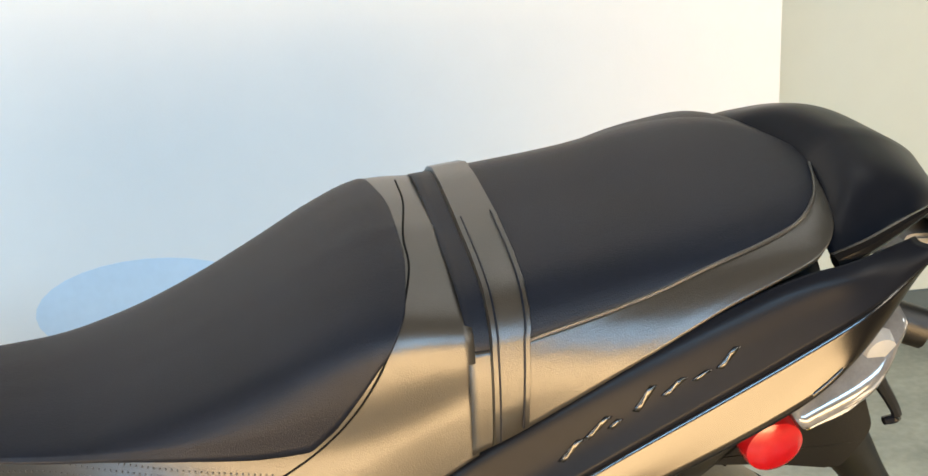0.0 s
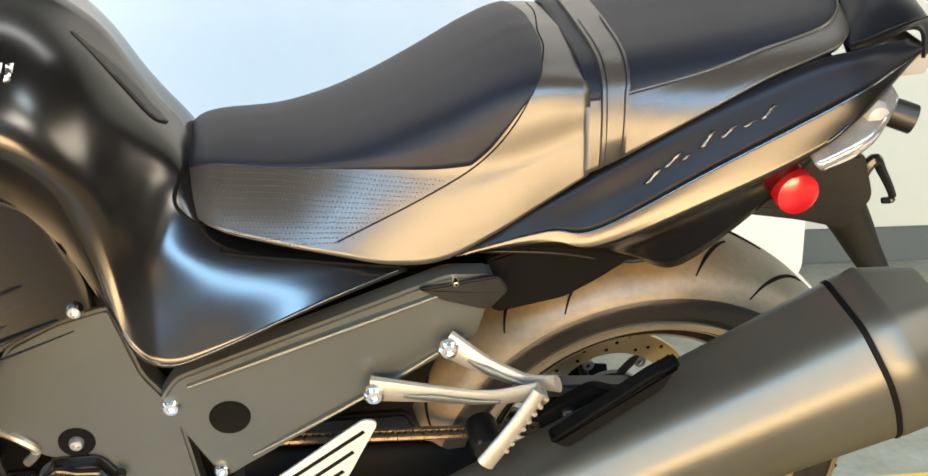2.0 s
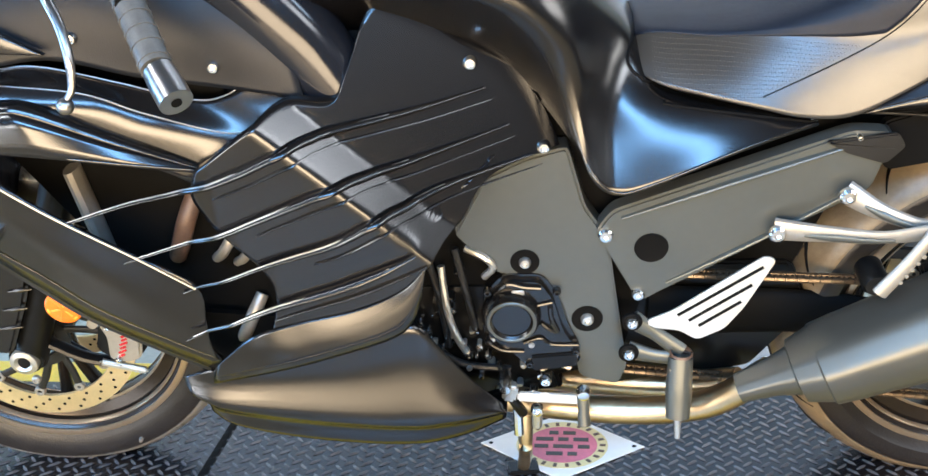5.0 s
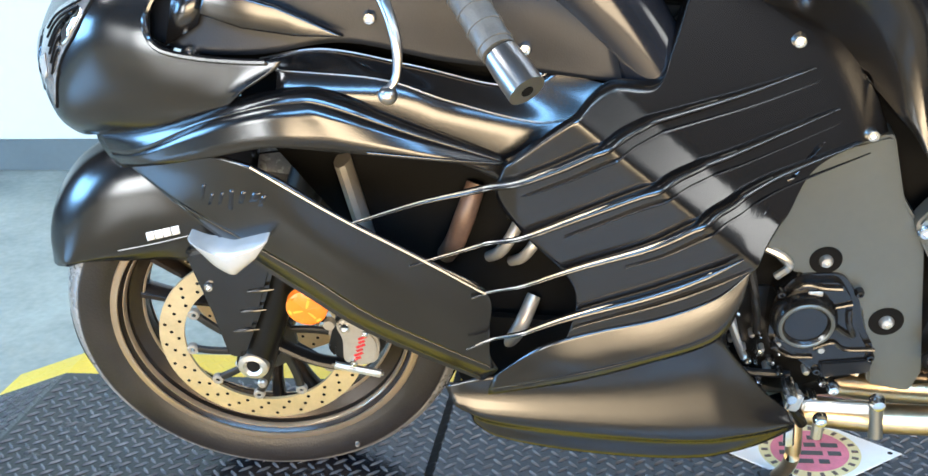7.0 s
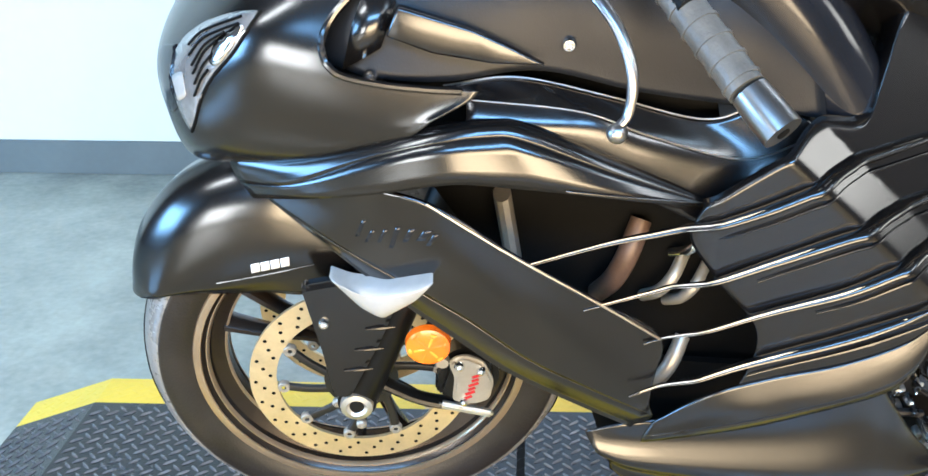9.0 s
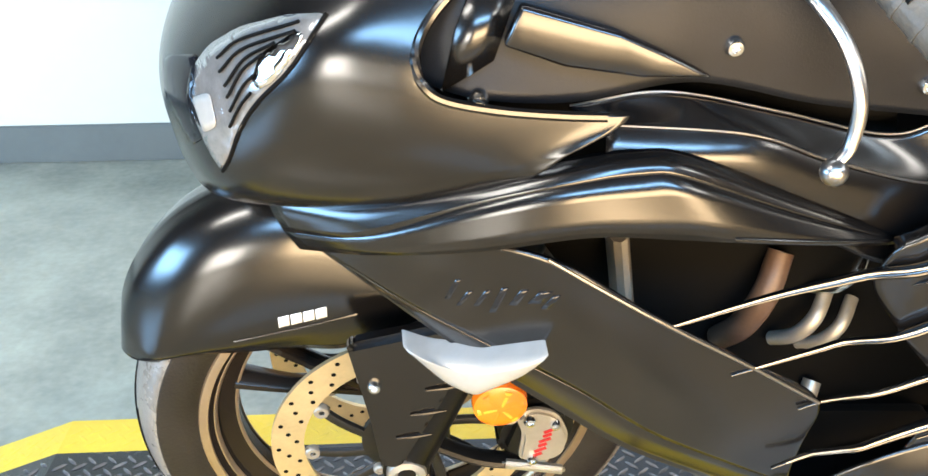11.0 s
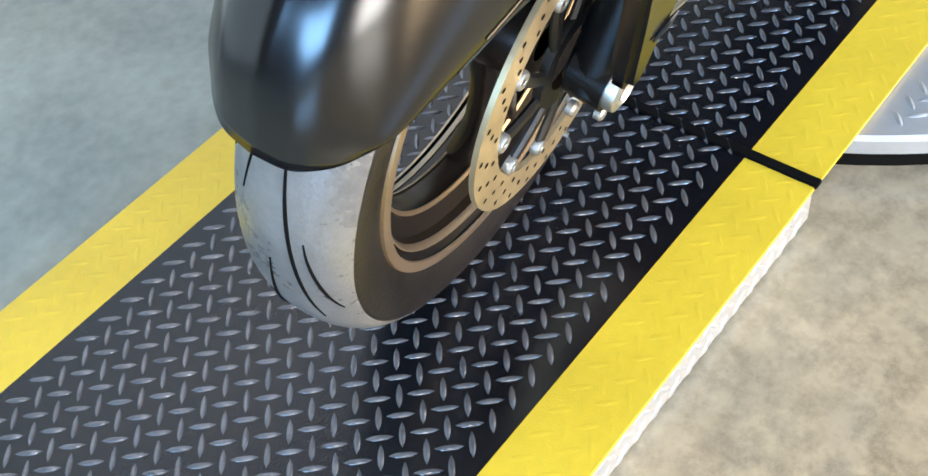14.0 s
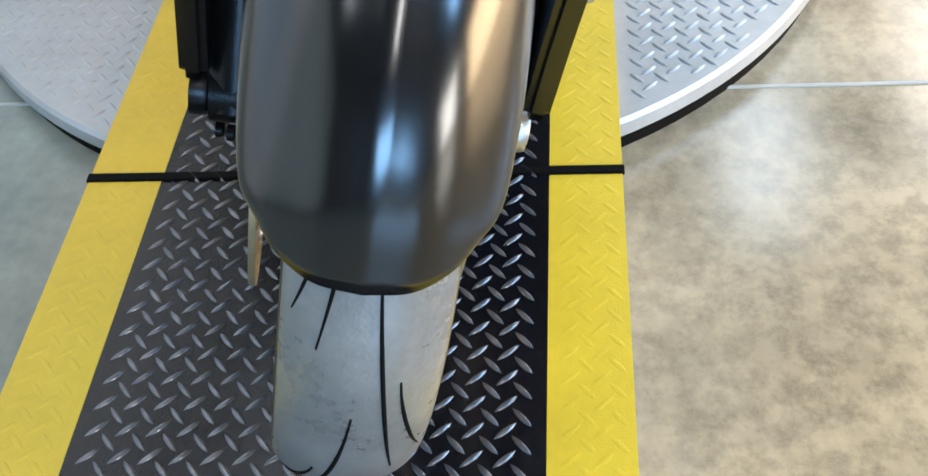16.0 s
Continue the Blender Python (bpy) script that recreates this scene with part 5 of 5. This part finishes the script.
clutch = part("sprocket_cover", slab(rounded([(-.036, .428), (-.010, .463), (.046, .464), (.069, .427), (.082, .376), (.100, .345), (.102, .306), (.030, .294), (.0, .330), (-.038, .355)], 0.014), -.150, -.10, 0.008), CASE, bike, "glossy black engine side cover with a round boss")
boss = part("boss", join(revolve([(.027, -.1645), (.031, -.168), (.036, -.167), (.040, -.160), (.043, -.145)], 36, "y", (.003, 0, .399)), revolve([(0, -.1625), (.027, -.1625), (.028, -.1645)], 36, "y", (.003, 0, .399))), CASE, clutch)
part("boss_ring", revolve([(.0300, -.1675), (.0315, -.1688), (.0335, -.1688), (.035, -.1672)], 36, "y", (.003, 0, .399)), GREY, boss, "worn grey rim")
for pts, r in (([(-.010, -.151, .447), (.0, -.152, .454), (.020, -.152, .449), (.044, -.152, .447)], .0035), ([(.039, -.151, .417), (.060, -.152, .423)], .003), ([(.057, -.151, .414), (.060, -.152, .39), (.068, -.151, .371)], .0045), ([(.045, -.151, .386), (.056, -.152, .376), (.066, -.151, .370)], .004), ([(.020, -.151, .350), (.043, -.152, .360), (.060, -.151, .348), (.098, -.151, .347)], .003), ([(-.030, -.151, .350), (-.01, -.152, .338), (.02, -.151, .335)], .003)):
    part("rib", tube(pts, r, 8, 16, True, 0.9), CASE, clutch)
part("pad", box(.018, .004, .009, (.012, -.152, .439), 0.0015), ALU, clutch, "bright machined pad")
part("step", slab(rounded([(.030, .327), (.096, .333), (.097, .310), (.034, .300)], 0.005), -.1545, -.149, 0.002), ENGINE, clutch)
for x, z in ((-.030, .440), (.066, .440), (.094, .335), (-.030, .352), (.028, .312)):
    part("bolt", bolt_form(x, -.150, z, 0.006, 0.006), CASE, clutch)
for x, z, mat in ((-.13, .37, STEEL), (-.118, .352, STEEL), (-.125, .325, STEEL), (-.10, .30, STEEL), (-.06, .315, STEEL), (-.045, .33, STEEL), (-.085, .415, ENGINE), (-.07, .46, ENGINE), (.045, .275, STEEL), (.035, .245, STEEL), (-.145, .40, ENGINE)):
    part("bolt", bolt_form(x, -.125, z, 0.0075, 0.014), mat, bike)
for k, (pts, mat) in enumerate((([(-.095, -.13, .47), (-.088, -.14, .40), (-.075, -.14, .35), (-.062, -.13, .315)], ALU), ([(-.06, -.13, .50), (-.035, -.14, .492), (-.022, -.14, .475), (-.035, -.135, .455)], ALU), ([(-.12, -.12, .50), (-.10, -.13, .42), (-.09, -.12, .32)], PLASTIC), ([(-.075, -.13, .50), (-.06, -.14, .43), (-.05, -.13, .36)], PLASTIC), ([(-.14, -.12, .36), (-.08, -.13, .30), (0, -.13, .285)], PLASTIC))):
    part("hose", tube(pts, 0.0055, 8, 20), mat, bike)
rng = random.Random(5)
for k in range(70):
    x, z = rng.uniform(-.165, .06), rng.uniform(.225, .40)
    if z < .30 - .4 * (x + .12):
        continue
    r = rng.uniform(.0025, .006)
    part("fitting", revolve([(0, -r), (r * .7, -r * .9), (r, -r * .3), (r, .01)], 8, "y", (x, -.118 - rng.uniform(0, .03), z)), STEEL if k % 3 else ALU, bike)
spar = part("frame_spar", slab(rounded([(.078, .66), (.103, .569), (.135, .52), (.152, .407), (.17, .295), (.159, .26), (.102, .275), (.092, .333), (.072, .41), (.029, .444), (-.023, .466), (-.075, .528), (-.032, .615), (.023, .644)], 0.010), -.138, -.10, 0.004), GREY, bike, "grey painted cast frame")
for x, z, r in ((.022, .482, .017), (.110, .384, .019)):
    boss = part("recess", revolve([(0, -.1385), (r, -.1385), (r + .003, -.1392), (r + .004, -.136)], 28, "y", (x, 0, z)), GROOVE, spar)
    part("bolt", bolt_form(x, -.139, z, r * .5, 0.007), ALU, boss)
plate = part("side_cover", slab(rounded([(.137, .570), (.432, .684), (.487, .681), (.468, .60), (.202, .434), (.180, .419), (.116, .538)], 0.012), -.150, -.12, 0.004), GREY, bike, "grey side cover below the seat")
part("rib", tube([(.150, -.151, .560), (.30, -.152, .618), (.44, -.151, .668)], [0.004, 0.007, 0.007, 0.004], 10, 24, True, 0.5), GREY, plate)
part("rib", tube([(.215, -.150, .455), (.33, -.152, .525), (.455, -.150, .605)], [0.003, 0.006, 0.006, 0.003], 10, 24, True, 0.5), GREY, plate)
part("hole", revolve([(0, -.1508), (.020, -.1508), (.0225, -.1516), (.0235, -.149)], 28, "y", (.192, 0, .512)), GROOVE, plate)
for x, z, r in ((.130, .533, .0105), (.178, .436, .009), (.441, .677, .004)):
    part("bolt", bolt_form(x, -.151, z, r, 0.006), STEEL, plate)
part("cover_tab", slab(rounded([(.40, .672), (.487, .684), (.500, .665), (.478, .640), (.43, .655)], 0.006), -.156, -.148, 0.002), PLASTIC, plate)
for x, z, sk in ((-.044, .780, "side_panel"), (.047, .669, "side_panel")):
    q = drop(skins[sk], (x, -.17, z), (0, 1, 0), 0.0)
    part("bolt", bolt_form(x, q.y, z, 0.0085, 0.007), STEEL, panels[sk])
for x, z in ((-.691, .833), (-.50, .872), (-.340, .834)):
    q = drop(skins["inner_panel"], (x, -.25, z), V11, 0.0)
    part("bolt", bolt_form(q.x, q.y, q.z, 0.0075, 0.007), STEEL, panels["inner_panel"])
for pts in ([(.433, -.160, .603), (.470, -.185, .590), (.510, -.215, .588), (.540, -.240, .600)], [(.351, -.160, .547), (.41, -.185, .555), (.47, -.220, .572), (.520, -.245, .596)]):
    arm = part("peg_bracket", tube(pts, [0.017, 0.0125, 0.0095, 0.012], 12, 20, True, 0.5, (0, 1, 0)), CAST, bike, "cast aluminium passenger peg bracket")
    part("recess", tube([Vector(q) + Vector((0, -.0085, -.001)) for q in spline(pts, 12)[2:9]], [0.002, 0.0055, 0.004, 0.002], 8, 16, True, 0.4, (0, 1, 0)), GREY, arm)
    part("bolt", bolt_form(pts[0][0], -.172, pts[0][2], 0.0115, 0.006), STEEL, arm)
bm = tube([(.516, -.258, .606), (.493, -.261, .565), (.462, -.262, .516)], [0.008, 0.009, 0.0105], 12, 14, True, 0.7, (0, 1, 0))
peg = part("passenger_peg", bm, CAST, bike, "folded aluminium passenger peg")
for k in range(8):
    f = k / 7
    part("tooth", box(.005, .020, .005, m=pose(.521 - .038 * f, -.259, .602 - .066 * f, 0, 45, 0), bevel=.001), CAST, peg)
part("peg_pivot", revolve([(0, -.225), (.014, -.225), (.018, -.218), (.018, -.18)], 20, "y", (.472, 0, .500)), ENGINE, peg)
mount = part("muffler_mount", slab(rounded([(.535, .505), (.60, .545), (.64, .53), (.605, .49), (.55, .475)], 0.010), -.185, -.165, 0.004), ENGINE, bike)
for x, z, r in ((.575, .505, .010), (.555, .487, .006), (.605, .517, .006)):
    part("bolt", bolt_form(x, -.187, z, r, 0.008), STEEL, mount)
guard = part("heel_guard", slab(rounded([(.340, .508), (.357, .503), (.322, .425), (.298, .388), (.262, .368), (.235, .385), (.190, .390), (.192, .402), (.225, .418)], 0.008), -.168, -.162, 0.0015), SATIN, bike, "bright aluminium heel guard with slots")
for k, (a, b) in enumerate((((.232, .412), (.340, .492)), ((.248, .403), (.328, .463)), ((.262, .394), (.316, .435)))):
    part("slot", tube([(a[0], -.1672, a[1]), (b[0], -.1672, b[1])], 0.0028, 8, 4, True, 1.0), GROOVE, guard)
peg_arm = part("footpeg_bracket", join(tube([(.170, -.160, .400), (.205, -.165, .377), (.240, -.172, .352)], [0.015, 0.011, 0.013], 12, 12, True, 0.6, (0, 1, 0)), tube([(.168, -.160, .345), (.205, -.165, .338), (.240, -.172, .340)], [0.015, 0.011, 0.012], 12, 12, True, 0.6, (0, 1, 0))), GREY, bike, "grey cast footpeg bracket")
for x, z in ((.170, .400), (.168, .345)):
    part("washer", revolve([(.009, -.1695), (.0125, -.1705), (.0145, -.169), (.0145, -.165)], 20, "y", (x, 0, z)), GROOVE, peg_arm)
    part("bolt", bolt_form(x, -.170, z, 0.0088, 0.006), STEEL, peg_arm)
part("spring", join(*[revolve([(.0145, -.003), (.0165, 0.0), (.0145, .003)], 14, "z", (.239, -.183, .357 - .006 * k)) for k in range(3)]), BROWN, peg_arm, "rusty return spring")
foot = part("footpeg", tube([(.238, -.185, .352), (.237, -.20, .31), (.236, -.215, .268)], [0.017, 0.019, 0.017], 14, 12, True, 0.9), GREY, bike, "ribbed rubber rider footpeg")
for k in range(6):
    part("rib", tube([(.222, -.196 - .004 * k, .338 - .013 * k), (.252, -.196 - .004 * k, .338 - .013 * k)], 0.0035, 8, 4), GREY, foot)
part("peg_tip", tube([(.236, -.216, .268), (.237, -.222, .235)], [0.006, 0.004], 10, 4), ALU, foot)
shift = part("shift_lever", box(.096, .010, .016, m=pose(.058, -.176, .269, 0, 4, 0), bevel=0.003), SATIN, bike, "bright aluminium shift lever")
part("toe_rubber", tube([(.105, -.176, .276), (.106, -.186, .252), (.107, -.192, .232)], [0.010, 0.0085, 0.010], 12, 8), GREY, shift)
part("toe_cap", revolve([(0, -.012), (.008, -.010), (.011, 0), (.010, .006)], 14, "y", (.105, -.180, .283)), STEEL, shift)
part("clevis", box(.020, .018, .030, m=pose(.0, -.170, .276, 0, 12, 0), bevel=0.004), ALU, shift)
part("pivot", revolve([(0, -.188), (.007, -.188), (.009, -.182), (.009, -.150)], 16, "y", (-.007, 0, .292)), STEEL, shift)
part("linkage", tube([(.0, -.165, .262), (.010, -.165, .245), (.018, -.16, .225)], 0.008, 10, 10), ENGINE, shift)
part("bolt", bolt_form(.039, -.170, .241, 0.010, 0.008), STEEL, shift)
part("bolt", bolt_form(.051, -.160, .289, 0.0085, 0.008), STEEL, shift)
part("stud", tube([(.039, -.165, .232), (.039, -.165, .205)], 0.008, 10, 4), ALU, shift)
part("shift_rod", tube([(.045, -.135, .288), (.065, -.135, .299), (.088, -.135, .291)], 0.004, 8, 12), ALU, bike)
part("exhaust_pipe", tube([(-.02, -.10, .205), (.08, -.13, .212), (.20, -.15, .222), (.29, -.175, .260), (.36, -.20, .34)], 0.021, 20, 30), PIPE, bike, "heat-tinted exhaust pipe")
part("exhaust_pipe", tube([(-.02, -.02, .195), (.10, -.05, .20), (.25, -.08, .21), (.34, -.12, .25)], 0.024, 20, 24), PIPE, bike, "heat-tinted exhaust pipe")


def muffler_ring(f, grow=1.0):
    """One rounded, slanted cross-section of the muffler at f along its length."""
    c = Vector((.440, -.235, .405)).lerp(Vector((.877, -.245, .622)), f)
    ax = Vector((.437, -.01, .217)).normalized()
    sidew = Vector((0, -1, 0))
    up = sidew.cross(ax).normalized()
    if up.z < 0:
        up = -up
    h, w = (.066 + .038 * f) * grow, (.060 + .022 * f) * grow
    form = rounded([(.82, -.66), (1.03, -.12), (1.0, .36), (.56, .97), (-.6, .97), (-1, .4), (-1, -.6), (-.5, -1), (.55, -.98)], 0.22, 5)
    return [c + sidew * (u * w) + up * (v * h - 0.030 * grow * max(0.0, (v - 0.1) / 0.87)) for u, v in form]


def muffler_skin(fs, grows, cap0=False, cap1=False):
    bm = bmesh.new()
    vs = grid_faces(bm, [muffler_ring(f, g) for f, g in zip(fs, grows)], close=True)
    if cap0:
        bm.faces.new(list(reversed(vs[0])))
    if cap1:
        bm.faces.new(vs[-1])
    bmesh.ops.recalc_face_normals(bm, faces=bm.faces)
    return bm


muffler = part("muffler", muffler_skin([k / 20 for k in range(21)], [1.0] * 21, True, True), TITAN, bike, "long slanted grey metal muffler")
part("front_cone", muffler_skin([-.30, -.20, -.14, -.135, -.07, -.065, .0, 0.015], [.40, .50, .62, .80, .93, .99, 1.008, 1.012], True), TITAN, muffler)
part("clamp_band", muffler_skin([.985, .987, .997, .999], [1.0, 1.015, 1.015, 1.0]), GROOVE, muffler)
part("end_cap", muffler_skin([1.0, 1.004, 1.06, 1.064, 1.17, 1.175, 1.19], [1.0, 1.015, 1.0, .985, .70, .68, .50], False, True), TITAN, muffler, "faceted muffler end cap")
part("cap_bolt", bolt_form(.955, -.305, .60, 0.007, 0.006), STEEL, muffler)
part("heat_shield", slab(rounded([(.534, .532), (.554, .520), (.652, .592), (.667, .626), (.640, .614)], 0.006), -.256, -.232, 0.004), GROOVE, muffler, "black heat shield")

# near-black without gloss, so that the gap round the arm stays dark
part("swingarm", join(tube([(.20, -.085, .36), (.45, -.085, .355), (RX, -.098, RZ)], [0.045, 0.036, 0.024], 16, 16, True, 0.45, (0, 1, 0)), tube([(.20, .085, .36), (.45, .10, .345), (RX, .10, RZ)], [0.045, 0.040, 0.034], 16, 16, True, 0.45, (0, 1, 0))), GROOVE, bike, "black swingarm")
part("chain_guard", slab(rounded([(.22, .455), (.50, .445), (.70, .43), (.70, .415), (.50, .42), (.22, .432)], 0.004), -.045, -.02, 0.003), PLASTIC, bike)
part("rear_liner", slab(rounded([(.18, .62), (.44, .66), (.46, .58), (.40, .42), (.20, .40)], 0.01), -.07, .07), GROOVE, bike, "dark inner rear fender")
part("hugger", loft([[(.42, -.10, .60), (.48, -.10, .62), (.56, -.10, .625)], [(.42, 0, .60), (.48, 0, .64), (.56, 0, .648)], [(.42, .10, .60), (.48, .10, .62), (.56, .10, .625)]], 10, 10), PLASTIC, bike, thick=0.004)
sprocket = part("sprocket", revolve([(.066, -.122), (.092, -.122), (.094, -.118), (.092, -.114), (.066, -.114), (.066, -.122)], 64, "y", (RX, 0, RZ)), ALU, rear_wheel, "steel rear sprocket")
for k in range(42):
    a = math.tau * k / 42
    part("tooth", box(.010, .005, .005, m=Matrix.Translation((RX, -.118, RZ)) @ pose(0, 0, 0, 0, math.degrees(a), 0) @ Matrix.Translation((.097, 0, 0)), bevel=.001), ALU, sprocket)
for k in range(5):
    a = math.tau * k / 5 + .4
    part("arm", tube([(RX + .03 * math.cos(a), -.116, RZ + .03 * math.sin(a)), (RX + .07 * math.cos(a), -.117, RZ + .07 * math.sin(a))], 0.012, 10, 4, True, 0.5, (0, 1, 0)), ALU, sprocket)
    part("bolt", bolt_form(RX + .074 * math.cos(a + .3), -.122, RZ + .074 * math.sin(a + .3), 0.0075, 0.006), STEEL, sprocket)
part("axle_plate", join(slab(rounded([(RX - .03, RZ - .068), (RX + .038, RZ - .068), (RX + .045, RZ - .03), (RX - .036, RZ - .03)], .006), -.140, -.130, .002), revolve([(.010, -.1405), (.012, -.146), (.019, -.146), (.021, -.139)], 24, "y", (RX + .004, 0, RZ - .05))), ALU, bike, "pale axle adjuster plate")
brake_disc(rear_wheel, RX, .062, RZ, 0.12, 40, 6)
chain = group("chain", "dark oily drive chain")
link = join(tube([(-.0075, -.006, 0), (.0075, -.006, 0)], 0.0042, 8, 4, True, 1.0), tube([(-.0075, .006, 0), (.0075, .006, 0)], 0.0042, 8, 4), tube([(-.004, -.0095, 0), (-.004, .0095, 0)], 0.0028, 8, 2), tube([(.004, -.0095, 0), (.004, .0095, 0)], 0.0028, 8, 2))
first = part("link", link, CHAIN, chain)
spots = [((.20 + k * .0159, .450 - .0008 * k)) for k in range(32)]
slope = -2.9
n_arc = 20
for k, (x, z) in enumerate(spots):
    o = first if k == 0 else first.copy()
    if k:
        scene.collection.objects.link(o)
    o.matrix_local = pose(x, -.118, z, 0, -slope, 0)
for k in range(n_arc):
    a = math.radians(80 - k * 9.2)
    o = first.copy()
    scene.collection.objects.link(o)
    o.matrix_local = pose(RX + .1035 * math.cos(a), -.118, RZ + .1035 * math.sin(a), 0, 90 - math.degrees(a), 0)
for k in range(34):
    o = first.copy()
    scene.collection.objects.link(o)
    o.matrix_local = pose(RX - .01 - k * .0159, -.118, RZ - .1035 + k * .0018, 0, 6.5, 0)

# handlebar
bar = part("handlebar", tube([(-.47, -.12, .95), (-.44, -.20, .935), (-.405, -.28, .905)], 0.012, 12, 12), ENGINE, bike, "black clip-on handlebar")
grip = part("grip", tube([(-.425, -.235, .918), (-.385, -.305, .880), (-.362, -.345, .858)], 0.0175, 20, 16), GRIP, bar, "worn grey ribbed rubber grip")
for k in range(7):
    f = k / 6
    q = Vector((-.425, -.235, .918)).lerp(Vector((-.366, -.338, .862)), f)
    d = Vector((.06, -.11, -.06)).normalized()
    part("rib", tube([q - d * .002, q + d * .002], 0.0187, 16, 2), GRIP, grip)
end = part("bar_end", tube([(-.360, -.347, .857), (-.336, -.380, .836)], [0.017, 0.0185, 0.0185], 24, 6), EDGE, bar, "bright steel bar end weight")
part("hole", tube([(-.337, -.3785, .8365), (-.3355, -.3808, .8354)], 0.006, 14, 2), GROOVE, end)
lever = part("clutch_lever", tube([(-.515, -.235, .935), (-.49, -.285, .920), (-.468, -.315, .895), (-.458, -.335, .865), (-.460, -.342, .835), (-.468, -.345, .822)], [0.008, 0.0065, 0.0058, 0.0052, 0.0048, 0.0048], 12, 36, True, 0.8), EDGE, bar, "polished clutch lever")
bm = bmesh.new()
bmesh.ops.create_uvsphere(bm, u_segments=16, v_segments=10, radius=0.0095, matrix=Matrix.Translation((-.469, -.347, .817)))
part("ball_end", bm, EDGE, lever)
part("lever_perch", box(.05, .05, .035, m=pose(-.50, -.20, .935, 20, 10, 40), bevel=.008), ENGINE, bar)
for pts in ([(-.52, -.19, .93), (-.56, -.18, .97), (-.52, -.10, 1.0)], [(-.50, -.15, .94), (-.46, -.12, .90), (-.42, -.10, .86)]):
    part("cable", tube(pts, 0.006, 8, 16), PLASTIC, bar)

bar.location.z = 0.012

# side stand
inv = BIKE.inverted()
foot_at = inv @ Vector((0.033, 0.093, 0.006))
stand = part("side_stand", tube([(.02, -.11, .20), (.022, -.125, .12), tuple(foot_at)], [0.013, 0.011, 0.010], 12, 16), PIPE, bike, "side stand leg")
part("stand_foot", box(.05, .035, .008, m=inv @ pose(0.033, 0.09, 0.0065, 0, 0, 10), bevel=.002), ENGINE, stand)
part("stand_spring", tube([(.01, -.125, .21), (.012, -.135, .16)], 0.008, 10, 6), STEEL, stand)
